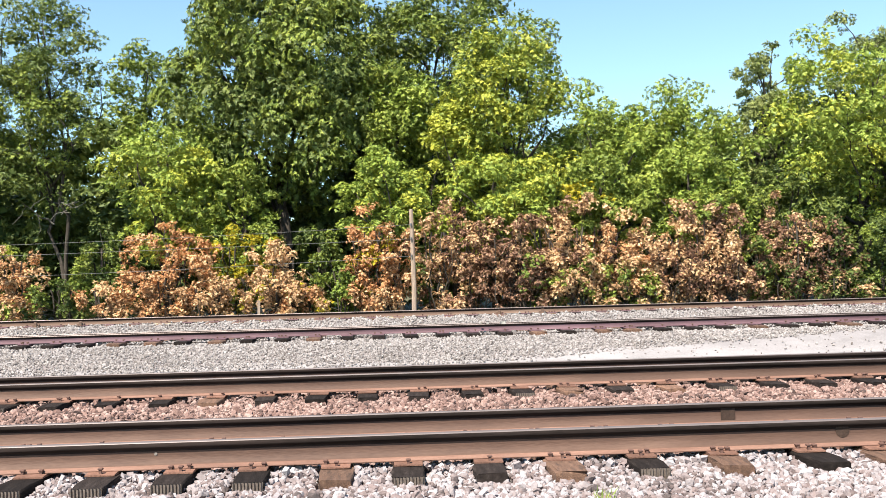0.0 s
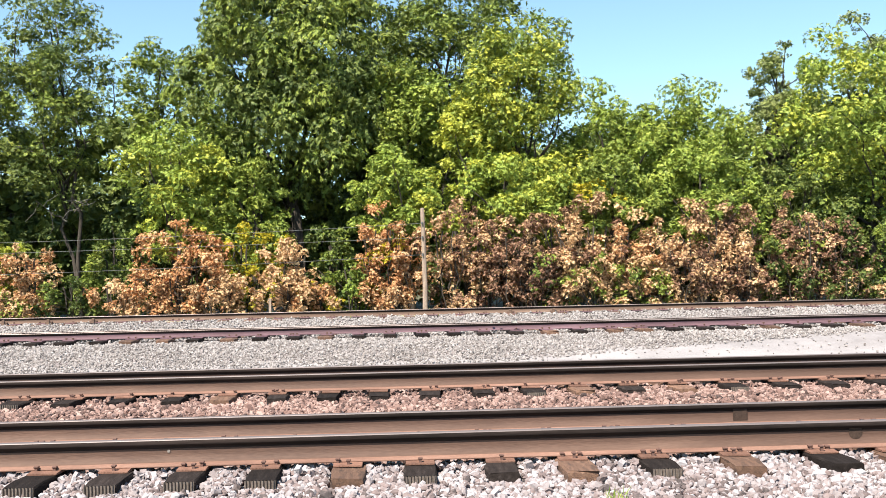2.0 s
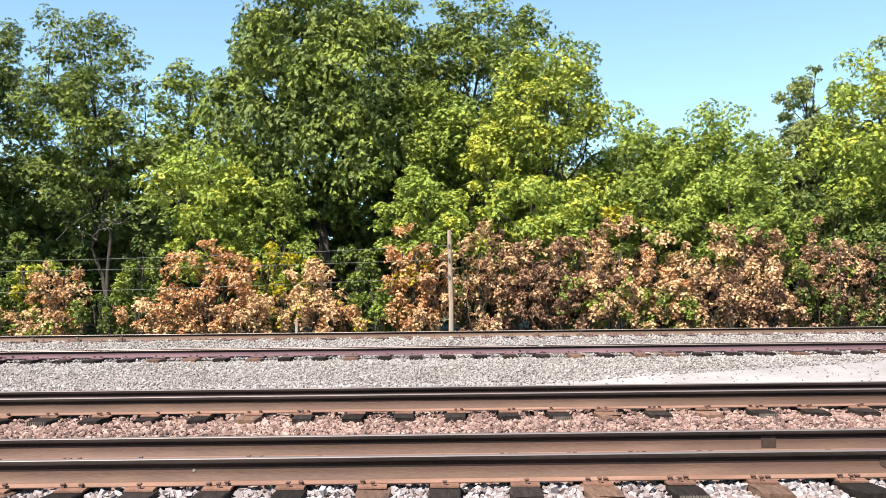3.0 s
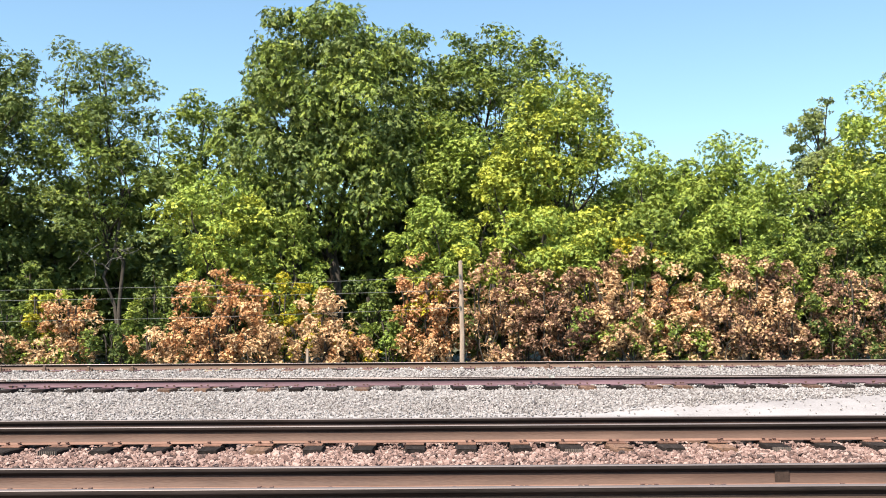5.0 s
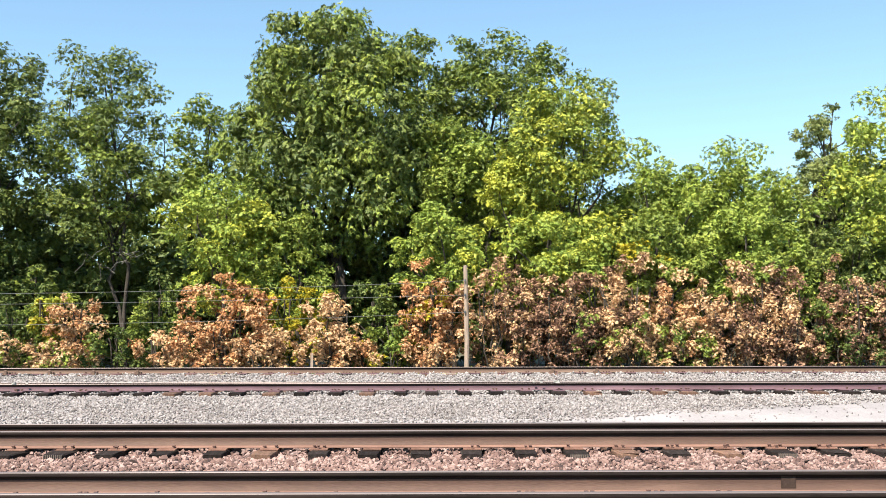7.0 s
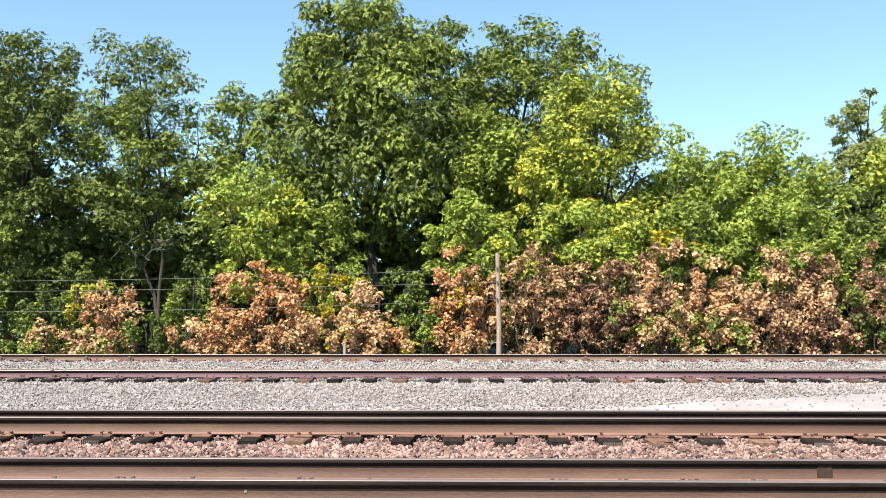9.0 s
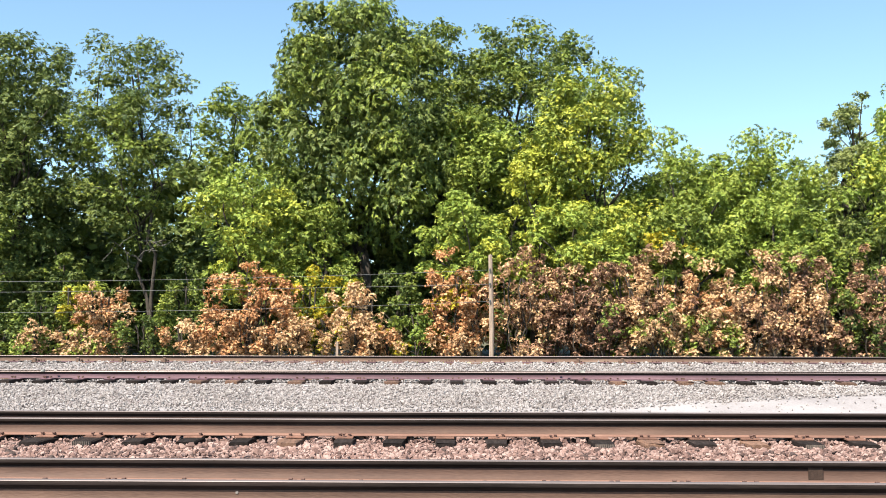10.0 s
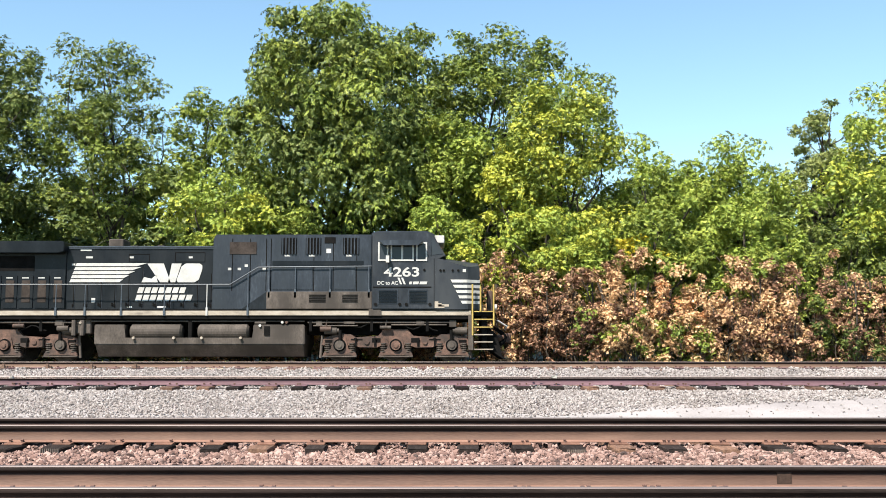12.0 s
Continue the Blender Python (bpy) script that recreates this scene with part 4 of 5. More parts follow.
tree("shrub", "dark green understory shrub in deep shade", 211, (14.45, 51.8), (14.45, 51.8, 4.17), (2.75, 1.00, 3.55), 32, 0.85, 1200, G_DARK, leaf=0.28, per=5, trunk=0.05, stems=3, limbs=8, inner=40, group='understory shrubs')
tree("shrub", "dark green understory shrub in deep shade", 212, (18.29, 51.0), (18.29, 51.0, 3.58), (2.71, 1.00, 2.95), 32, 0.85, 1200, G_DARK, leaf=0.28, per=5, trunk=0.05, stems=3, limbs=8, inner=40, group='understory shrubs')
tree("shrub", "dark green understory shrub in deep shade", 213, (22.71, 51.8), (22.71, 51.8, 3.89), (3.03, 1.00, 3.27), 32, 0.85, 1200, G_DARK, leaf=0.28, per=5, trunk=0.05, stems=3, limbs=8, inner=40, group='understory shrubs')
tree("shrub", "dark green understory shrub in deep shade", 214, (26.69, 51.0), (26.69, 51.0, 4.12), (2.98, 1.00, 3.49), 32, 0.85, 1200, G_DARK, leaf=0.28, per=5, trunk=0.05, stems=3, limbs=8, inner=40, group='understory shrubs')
# shrubs 300, 302, 307, 308: deep-wood shade put into darker leaves
shrub("green shrub with wood shade in its dark leaf colour", 300, -19.38, 43.2, 1.93, 2.37, 1.24, 30, 2870, G_DARK, G_MID, 0.4)
shrub("mixed tan and green shrub at the wood edge", 301, -20.38, 42.9, 1.47, 1.83, 0.77, 14, 1193, D_TAN, G_LIGHT, 0.4)
shrub("leafy green shrub with wood shade in its dark leaves", 302, -17.62, 43.4, 2.22, 1.59, 1.53, 25, 2439, G_DARK, G_MID, 0.4)
shrub("tan dead shrub with green shoots at the wood edge", 303, -17.38, 42.8, 1.58, 1.18, 0.89, 12, 952, D_TAN, G_LIGHT, 0.35)
shrub("small yellow-green shrub at the wood edge", 304, -16.04, 43.8, 2.70, 0.80, 2.01, 16, 1707, G_YELLOW, Y_LEAF, 0.3)
shrub("rust-brown dead shrub at the wood edge", 305, -14.99, 43.0, 2.44, 1.37, 1.75, 25, 1960, D_TAN, D_RUST, 0.4)
shrub("low tan dead shrub at the wood edge", 306, -15.30, 42.7, 1.47, 1.70, 0.77, 13, 1125, D_TAN, G_LIGHT, 0.25)
shrub("green shrub at the wood edge", 307, -13.01, 43.0, 1.70, 1.58, 1.00, 16, 1664, G_DARK, G_MID, 0.35)
shrub("leafy green shrub at the wood edge", 308, -11.73, 44.2, 2.77, 1.35, 2.09, 28, 2726, G_DARK, G_MID, 0.5)
shrub("pale tan dead shrub at the wood edge", 309, -11.13, 42.8, 1.64, 1.18, 0.94, 12, 1003, D_TAN, D_RUST, 0.25)
shrub("orange-brown dead shrub at the wood edge", 310, -8.71, 43.2, 2.85, 1.90, 2.16, 43, 3204, D_RUST, D_TAN, 0.35)
shrub("rust-brown dead shrub at the wood edge", 311, -9.56, 42.9, 1.93, 1.36, 1.23, 17, 1423, D_RUST, D_TAN, 0.5)
shrub("yellow autumn shrub at the wood edge", 312, -6.27, 43.8, 2.70, 1.47, 2.01, 30, 2891, Y_LEAF, G_LIGHT, 0.45)
shrub("pale tan dead shrub at the wood edge", 313, -7.25, 42.7, 1.64, 1.62, 0.94, 15, 1296, D_TAN, D_TAN, 0.3)
shrub("pale tan dead shrub at the wood edge", 314, -4.55, 42.9, 2.32, 1.26, 1.63, 21, 1717, D_TAN, D_TAN, 0.3)
shrub("pale tan dead shrub with yellow leaves at the wood edge", 315, -4.85, 42.6, 1.69, 1.95, 1.00, 20, 1607, D_TAN, Y_LEAF, 0.22)
shrub("dark green shrub at the wood edge", 316, -2.81, 44.2, 2.66, 1.13, 1.97, 22, 2215, G_DARK, G_MID, 0.4)
shrub("bright green shrub at the wood edge", 317, -1.94, 43.2, 1.99, 1.00, 1.30, 13, 1431, G_MID, G_LIGHT, 0.4)
shrub("rust-brown dead shrub at the wood edge", 318, -3.55, 43.2, 1.47, 1.06, 0.78, 12, 780, D_RUST, D_TAN, 0.4)
shrub("rust-brown dead shrub with trailing stems at the wood edge", 319, -0.91, 43.2, 3.02, 1.06, 2.33, 26, 2020, D_RUST, Y_LEAF, 0.2)
shrub("rust-brown dead shrub at the wood edge", 320, -0.11, 43.4, 2.63, 1.11, 1.94, 22, 1772, D_RUST, D_TAN, 0.45)
shrub("low tan dead shrub at the wood edge", 321, -0.67, 42.7, 1.41, 0.99, 0.71, 12, 708, D_TAN, D_RUST, 0.4)
shrub("tan dead shrub at the wood edge", 322, 2.07, 43.2, 2.94, 1.58, 2.25, 37, 2819, D_TAN, D_DARK, 0.45)
shrub("dark brown dead shrub at the wood edge", 323, 3.58, 43.4, 2.86, 1.59, 2.17, 36, 2709, D_DARK, D_TAN, 0.3)
shrub("dark brown dead shrub at the wood edge", 324, 4.81, 43.0, 2.73, 1.44, 2.03, 31, 2375, D_DARK, D_TAN, 0.35)
shrub("tan dead shrub at the wood edge", 325, 6.25, 43.5, 2.98, 1.46, 2.29, 34, 2628, D_TAN, D_DARK, 0.4)
shrub("dark brown dead shrub with green shoots at the wood edge", 326, 5.58, 42.8, 1.98, 1.57, 1.28, 21, 1424, D_DARK, G_MID, 0.3)
shrub("tan dead shrub at the wood edge", 327, 7.71, 43.3, 2.99, 1.59, 2.30, 38, 2874, D_TAN, D_DARK, 0.4)
shrub("tan dead shrub with green shoots at the wood edge", 328, 7.85, 42.8, 1.92, 1.62, 1.23, 20, 1653, D_TAN, G_MID, 0.45)
shrub("tan dead shrub at the wood edge", 329, 9.55, 43.3, 2.83, 1.45, 2.14, 32, 2476, D_TAN, D_RUST, 0.4)
shrub("green and tan shrub at the wood edge", 330, 9.67, 42.8, 1.87, 1.62, 1.17, 19, 1977, G_MID, D_TAN, 0.5)
shrub("tan dead shrub at the wood edge", 331, 11.00, 43.1, 2.62, 1.37, 1.92, 27, 2139, D_TAN, D_DARK, 0.35)
shrub("pale tan dead shrub at the wood edge", 332, 12.89, 43.3, 3.08, 1.64, 2.39, 41, 3076, D_TAN, D_DARK, 0.3)
shrub("dark brown dead shrub at the wood edge", 333, 12.17, 42.8, 2.04, 1.57, 1.34, 22, 1569, D_DARK, D_TAN, 0.4)
shrub("dark brown dead shrub at the wood edge", 334, 14.10, 43.5, 2.92, 1.59, 2.23, 37, 2361, D_DARK, D_TAN, 0.35)
shrub("dark brown dead shrub at the wood edge", 335, 13.68, 42.9, 1.93, 1.62, 1.23, 20, 1322, D_DARK, D_TAN, 0.4)
shrub("green shrub in shade at the wood edge", 336, 15.22, 43.4, 2.17, 1.19, 1.48, 18, 1836, G_DARK, G_MID, 0.4)
shrub("brown dead shrub at the wood edge", 337, 16.68, 43.3, 2.99, 1.45, 2.30, 35, 2122, D_DARK, D_TAN, 0.4)
shrub("brown dead shrub with green shoots at the wood edge", 338, 16.34, 43.0, 1.81, 1.52, 1.12, 17, 1070, D_DARK, G_DARK, 0.5)
shrub("brown and green shrub at the wood edge", 339, 18.29, 43.3, 2.62, 1.45, 1.93, 29, 1575, D_DARK, G_DARK, 0.5)
# shrubs 340 and 342: dark green leaves hold the shade at this end
shrub("low shrub with shade in its dark green leaves", 340, 17.85, 42.8, 1.47, 1.70, 0.77, 13, 1124, G_DARK, D_TAN, 0.3)
shrub("green shrub in shade at the wood edge", 341, 20.18, 43.4, 2.63, 1.86, 1.94, 37, 3501, G_DARK, G_MID, 0.4)
shrub("low tan and green shrub at the wood edge", 342, 20.68, 43.0, 1.47, 2.10, 0.78, 16, 1664, G_DARK, D_TAN, 0.3)

# ---- fence post, wires, stake and weeds ----
post = empty("utility_post", "weathered grey wooden post standing among dead shrubs", "post", pose(0.85, 42.3, 0.6))
v, f = tube([(0, 0, 0), (0.02, 0, 1.4), (0.0, 0, 2.9), (-0.03, 0, 4.45), (-0.03, 0, 4.48)], [0.105, 0.10, 0.092, 0.085, 0.02], 10)
raw("pole", v, f, POST_WOOD, post)
for z in (3.85, 3.28, 2.6):
    bm = fresh()
    rod(bm, (-0.05, -0.125, z - 0.04), (-0.05, -0.125, z + 0.06), 0.035)
    part("insulator", bm, WIRE, post, "grey insulator knob")
for z, sag in ((3.85, 0.25), (3.28, 0.1), (2.6, 0.25)):
    pts = [(0.80 - 32.68 * s / 24, 42.14 + 0.6 * s / 24, 0.6 + z - sag * 4 * (s / 24) * (1 - s / 24) - 0.35 * s / 24) for s in range(25)]
    v, f = tube(pts, [0.007] * 25, 4)
    tagged(raw("overhead_wire", v, f, WIRE), "thin grey wire strung from the wooden post", "wire", group="wires on the post")
far_post = empty("utility_post", "weathered grey wooden post hidden among the trees", "post", pose(-31.88, 42.9, 0.5))
v, f = tube([(0, 0, 0), (0, 0, 2.0), (0, 0, 4.0), (0, 0, 4.02)], [0.13, 0.12, 0.105, 0.02], 10)
raw("pole", v, f, POST_WOOD, far_post)
bm = fresh()
box(bm, -0.05, 0.05, -0.04, 0.04, 0.0, 1.05, 0.01)
tagged(part("marker_stake", bm, POST_WOOD), "short pale wooden marker stake by the siding", "stake").location = (-5.2, 41.8, 0.55)


def weeds(label, mat, seed, x0, x1, y0, y1, count, height):
    rng = np.random.default_rng(seed)
    x, y = rng.uniform(x0, x1, count), rng.uniform(y0, y1, count)
    h = height * rng.uniform(0.4, 1.2, count)
    a, lean = rng.uniform(0, 6.28, count), rng.normal(size=(count, 2)) * 0.3
    base = np.stack([x, y, ground_z(y) - 0.02], -1)
    side = np.stack([np.cos(a), np.sin(a), np.zeros(count)], -1) * (0.012 + 0.05 * h * rng.random(count))[:, None] * min(1.0, height * 3)
    tip = base + np.stack([lean[:, 0] * h, lean[:, 1] * h, h], -1)
    mid = base * 0.5 + tip * 0.5 + np.array([0, 0, 0.06]) * h[:, None]
    v = np.stack([base, mid + side, tip, mid - side], 1).reshape(-1, 3)
    tagged(raw("weeds", v, np.arange(len(v)).reshape(-1, 4), mat), label, "weeds", kind="stuff")


weeds("dry and green weeds along the far track", G_YELLOW, 1, -26, 26, 36.2, 37.9, 4000, 0.38)
weeds("dry tan grass along the far track", D_TAN, 2, -26, 26, 41.6, 42.4, 4000, 0.25)
weeds("small green weed in the near ballast", G_LIGHT, 4, 1.2, 1.32, 6.35, 6.5, 40, 0.13)
weeds("green weeds behind the siding", G_LIGHT, 3, -18, 18, 24.6, 27.5, 4000, 0.14)


# ---- locomotive: local x forward from the nose front, y across (camera side negative), z up from the rail head ----
BLACK = surface("black_loco_paint", [(0.25, (0.0035, 0.0045, 0.0065)), (0.6, (0.008, 0.010, 0.013)), (0.85, (0.022, 0.026, 0.033))], scale=1.1, fine=14, stretch=(1, 1, 0.4), bump=0.05, rough=0.35, spec=0.18, dirt=(0.018, 0.019, 0.021), dirt_scale=0.8)
CAB_BLACK = surface("weathered_black_cab_paint", [(0.25, (0.012, 0.014, 0.018)), (0.6, (0.024, 0.027, 0.034)), (0.85, (0.055, 0.060, 0.070))], scale=1.4, fine=14, stretch=(1, 1, 0.5), bump=0.05, rough=0.38, spec=0.25, dirt=(0.038, 0.040, 0.045), dirt_scale=1.1)
GREY_BLUE = surface("faded_black_paint", [(0.25, (0.013, 0.016, 0.022)), (0.6, (0.030, 0.036, 0.047)), (0.85, (0.080, 0.092, 0.112))], scale=1.4, fine=14, stretch=(1, 1, 0.35), bump=0.05, rough=0.4, spec=0.25, dirt=(0.020, 0.024, 0.030), dirt_scale=0.9)
DUSTY = surface("dust_covered_steel", [(0.25, (0.034, 0.028, 0.024)), (0.6, (0.088, 0.072, 0.063)), (0.85, (0.165, 0.137, 0.12))], scale=2.0, fine=20, stretch=(1, 1, 0.5), bump=0.12, rough=0.75, dirt=(0.042, 0.035, 0.031), dirt_scale=1.2, spec=0.2)
TRUCK = surface("rusty_truck_casting", [(0.25, (0.030, 0.018, 0.014)), (0.6, (0.120, 0.066, 0.049)), (0.85, (0.26, 0.160, 0.122))], scale=2.5, fine=25, bump=0.25, rough=0.8, dirt=(0.032, 0.024, 0.021), dirt_scale=1.6)
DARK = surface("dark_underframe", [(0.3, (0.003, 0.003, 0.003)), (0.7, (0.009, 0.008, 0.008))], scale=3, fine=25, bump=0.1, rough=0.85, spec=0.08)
WHITE = surface("white_lettering_paint", [(0.25, (0.33, 0.315, 0.305)), (0.7, (0.47, 0.455, 0.44))], scale=2.5, fine=25, bump=0.02, rough=0.5)
CREAM = surface("cream_sill_stripe", [(0.2, (0.16, 0.13, 0.105)), (0.5, (0.30, 0.25, 0.205)), (0.8, (0.42, 0.365, 0.31))], scale=1.6, fine=18, stretch=(1, 1, 3), bump=0.03, rough=0.6)
YELLOW = surface("yellow_safety_paint", [(0.25, (0.24, 0.16, 0.04)), (0.7, (0.42, 0.30, 0.085))], scale=4, fine=30, bump=0.03, rough=0.5)
SCREEN = surface("dusty_dark_screen", [(0.3, (0.022, 0.017, 0.015)), (0.7, (0.055, 0.043, 0.038))], scale=3, fine=60, bump=0.3, rough=0.8, spec=0.1)
STEEL = surface("worn_wheel_steel", [(0.25, (0.018, 0.014, 0.012)), (0.7, (0.060, 0.048, 0.042))], scale=5, fine=40, bump=0.1, rough=0.55, metal=0.5)
RAILING = surface("grey_handrail_paint", [(0.3, (0.035, 0.042, 0.055)), (0.7, (0.075, 0.09, 0.11))], scale=4, fine=30, bump=0.02, rough=0.4)
GLASS, _n, _l, _b = nodes_of("tinted_cab_glass")
_b.inputs["Base Color"].default_value, _b.inputs["Roughness"].default_value = (0.030, 0.034, 0.040, 1), 0.08
_b.inputs["Specular IOR Level"].default_value = 0.2

loco = empty("locomotive", "black freight locomotive with white stripes and lettering, under way", "locomotive", pose(1.33, T5[0], T5[1]))
SIDE = -1.55


def slab(name, x0, x1, z0, z1, mat, parent, y=SIDE, proud=0.012, label="", bevel=0.0):
    """A flat fitting on the camera-side face at y."""
    bm = fresh()
    box(bm, x0, x1, y - proud, y + 0.01, z0, z1, bevel)
    return part(name, bm, mat, parent, label)


def slanted(name, x0, x1, z0, z1, lean, mat, parent, y=SIDE, lean2=None, label=""):
    """A parallelogram of paint: lean shifts its top edge forward."""
    bm = fresh()
    l2 = lean if lean2 is None else lean2
    prism(bm, [(x0, z0), (x1, z0), (x1 + l2, z1), (x0 + lean, z1)], y - 0.018, y + 0.004)
    return part(name, bm, mat, parent, label)


def writing(words, x, z, size, width, mat, parent, y=SIDE):
    cu = bpy.data.curves.new("lettering", "FONT")
    cu.body, cu.size, cu.extrude, cu.offset = words, size, 0.004, size * 0.022
    tmp = new("lettering", cu)
    bpy.context.view_layer.update()
    me = bpy.data.meshes.new_from_object(tmp.evaluated_get(bpy.context.evaluated_depsgraph_get()))
    bpy.data.objects.remove(tmp)
    me.materials.clear()
    me.materials.append(mat)
    xs = [v.co.x for v in me.vertices]
    k = width / (max(xs) - min(xs))
    me.transform(Matrix.Diagonal((k, 1, 1, 1)))
    ob = mesh_object("lettering", me, parent, "white painted lettering")
    ob.matrix_basis = pose(x, y - 0.006, z, 90, 0, 0)
    return ob


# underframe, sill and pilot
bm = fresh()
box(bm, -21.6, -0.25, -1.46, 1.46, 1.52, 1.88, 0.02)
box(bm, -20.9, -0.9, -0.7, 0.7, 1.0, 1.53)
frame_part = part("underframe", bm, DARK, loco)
slab("sill_stripe", -21.5, -0.32, 1.67, 1.835, CREAM, frame_part, -1.462, 0.03, "cream stripe along the frame edge")
slab("sill_box", -4.0, -3.55, 1.66, 1.9, DUSTY, frame_part, -1.47, 0.05)
bm = fresh()
box(bm, -0.30, 0.55, -1.5, 1.5, 1.66, 1.80, 0.01)
box(bm, 0.05, 0.25, -1.45, 1.45, 0.5, 1.68, 0.02)
part("front_platform", bm, DARK, loco)
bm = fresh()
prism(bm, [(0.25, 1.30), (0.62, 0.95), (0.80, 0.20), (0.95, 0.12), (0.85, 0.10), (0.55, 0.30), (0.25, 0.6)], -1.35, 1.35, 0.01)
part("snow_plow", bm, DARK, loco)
bm = fresh()
rod(bm, (0.3, 0, 0.88), (0.95, 0, 0.88), 0.12)
box(bm, 0.9, 1.18, -0.16, 0.16, 0.70, 1.06, 0.03)
part("coupler", bm, TRUCK, loco)
for i, (y, drop) in enumerate(((-0.55, 0.40), (-0.75, 0.5), (-0.95, 0.45), (0.6, 0.45))):
    pts = [(0.55 + 0.42 * math.sin(math.pi * s / 8), y, 1.25 - drop * s / 8 * 1.6) for s in range(9)]
    v, f = tube(pts, [0.035] * 9)
    raw("air_hose", v, f, DARK, loco, smooth=True)
bm = fresh()
for a, b in (((0.62, -1.35, 1.50), (0.98, -1.2, 1.28)), ((0.98, -1.2, 1.28), (0.98, 0, 1.2))):
    rod(bm, a, b, 0.03)
part("uncoupling_lever", bm, WHITE, loco)

bm = fresh()
box(bm, 0.30, 0.50, -0.55, -0.12, 1.80, 2.62, 0.03)
part("end_door_box", bm, TRUCK, loco, "rusty box on the front platform")
bm = fresh()
rod(bm, (0.50, -0.95, 1.98), (0.62, -0.95, 1.98), 0.11, 14)
part("ditch_light", bm, WHITE, loco, "round pale ditch light")

# steps at the front corner
steps = part("step_side_plate", box(fresh(), -0.42, -0.24, -1.5, -1.2, 0.42, 1.7, 0.01), DUSTY, loco)
for z in (0.45, 0.71, 0.97, 1.24, 1.52, 1.80):
    bm = fresh()
    box(bm, -0.22, 0.46, -1.56, -1.22, z - 0.03, z + 0.012, 0.005)
    step = part("step", bm, DUSTY, loco)
    slab("step_edge", -0.22, 0.46, z - 0.012, z + 0.022, YELLOW if z > 1.0 else CREAM, step, -1.56, 0.012, "yellow step edge")
for x, z0, z1 in ((-0.27, 0.95, 2.78), (0.49, 1.3, 2.78), (0.02, 1.8, 2.70)):
    bm = fresh()
    rod(bm, (x, -1.57, z0), (x, -1.57, z1), 0.032)
    if x > 0.2:
        rod(bm, (x, -1.57, 2.76), (x, -0.3, 2.76), 0.03)
        rod(bm, (x, -0.3, 2.76), (x, -0.3, 1.8), 0.03)
    part("grab_rail", bm, YELLOW, loco, "yellow vertical grab rail")

# nose and cab
bm = fresh()
rings = []
for x, wide, edge, ridge in ((-1.62, 1.545, 3.76, 3.82), (-0.44, 1.545, 3.40, 3.66), (-0.05, 1.28, 3.46, 3.62), (0.0, 1.24, 3.36, 3.50)):
    rings.append([bm.verts.new((x, y, z)) for y, z in ((-wide, 1.88), (-wide, edge), (-0.62, ridge), (0.62, ridge), (wide, edge), (wide, 1.88))])
for p, q in zip(rings, rings[1:]):
    for k in range(6):
        bm.faces.new((p[k], p[(k + 1) % 6], q[(k + 1) % 6], q[k]))
bm.faces.new(rings[0]), bm.faces.new(rings[-1][::-1])
nose = part("nose", bm, CAB_BLACK, loco)
bm = fresh()
prism(bm, [(-3.88, 1.88), (-3.88, 4.58), (-3.78, 4.67), (-2.0, 4.67), (-1.70, 4.60), (-1.22, 3.80), (-1.60, 3.70), (-1.60, 1.88)], -1.55, 1.55, 0.03)
cab = part("cab", bm, CAB_BLACK, loco)
bm = fresh()
prism(bm, [(-3.92, 4.55), (-3.92, 4.66), (-3.7, 4.73), (-1.9, 4.73), (-1.62, 4.60), (-1.66, 4.52)], -1.42, 1.42, 0.02)
part("roof", bm, GREY_BLUE, cab)
bm = fresh()
box(bm, -1.70, -1.28, -0.95, 0.95, 4.34, 4.62, 0.02)
part("number_box", bm, WHITE, cab, "pale headlight and number box above the windshield")
bm = fresh()
prism(bm, [(-1.60, 4.30), (-1.58, 4.34), (-1.23, 3.86), (-1.27, 3.83)], -1.25, 1.25)
wind = part("windshield", bm, GLASS, cab, "dark tinted windshield")
bm = fresh()
prism(bm, [(-1.76, 4.42), (-1.70, 4.44), (-1.33, 3.88), (-1.72, 3.84)], SIDE - 0.012, SIDE + 0.004)
side_glass = part("windshield_side", bm, GLASS, cab, "dark wrap-round corner of the windshield")
slab("glass_edge", -1.79, -1.75, 3.82, 4.44, GREY_BLUE, side_glass, SIDE, 0.02)
slab("door_edge", -1.66, -1.64, 1.92, 3.72, DARK, cab, SIDE, 0.006)
slab("nose_marker", -0.62, -0.50, 3.22, 3.33, WHITE, nose, -1.545, 0.012)
for x0, x1 in ((-3.67, -3.30), (-3.22, -2.38), (-2.30, -1.90)):
    bm = fresh()
    for a, b, c, d in ((x0, x1, 3.62, 3.68), (x0, x1, 4.25, 4.31), (x0, x0 + 0.055, 3.68, 4.25), (x1 - 0.055, x1, 3.68, 4.25)):
        box(bm, a, b, SIDE - 0.03, SIDE + 0.01, c, d)
    if x1 - x0 > 0.6:
        box(bm, (x0 + x1) / 2 - 0.035, (x0 + x1) / 2 + 0.035, SIDE - 0.028, SIDE + 0.01, 3.68, 4.25)
    w = part("window_frame", bm, WHITE, cab, "pale metal side window frame")
    slab("pane", x0 + 0.05, x1 - 0.05, 3.67, 4.26, GLASS, w, SIDE, 0.008)
bm = fresh()
prism(bm, [(-3.62, 4.30), (-3.45, 4.16), (-2.22, 4.16), (-2.05, 4.30)], SIDE - 0.34, SIDE - 0.30)
prism(bm, [(-3.62, 4.30), (-2.05, 4.30), (-2.05, 4.34), (-3.62, 4.34)], SIDE - 0.34, SIDE + 0.01)
part("sun_awning", bm, GREY_BLUE, cab, "faded black awning over the side window")
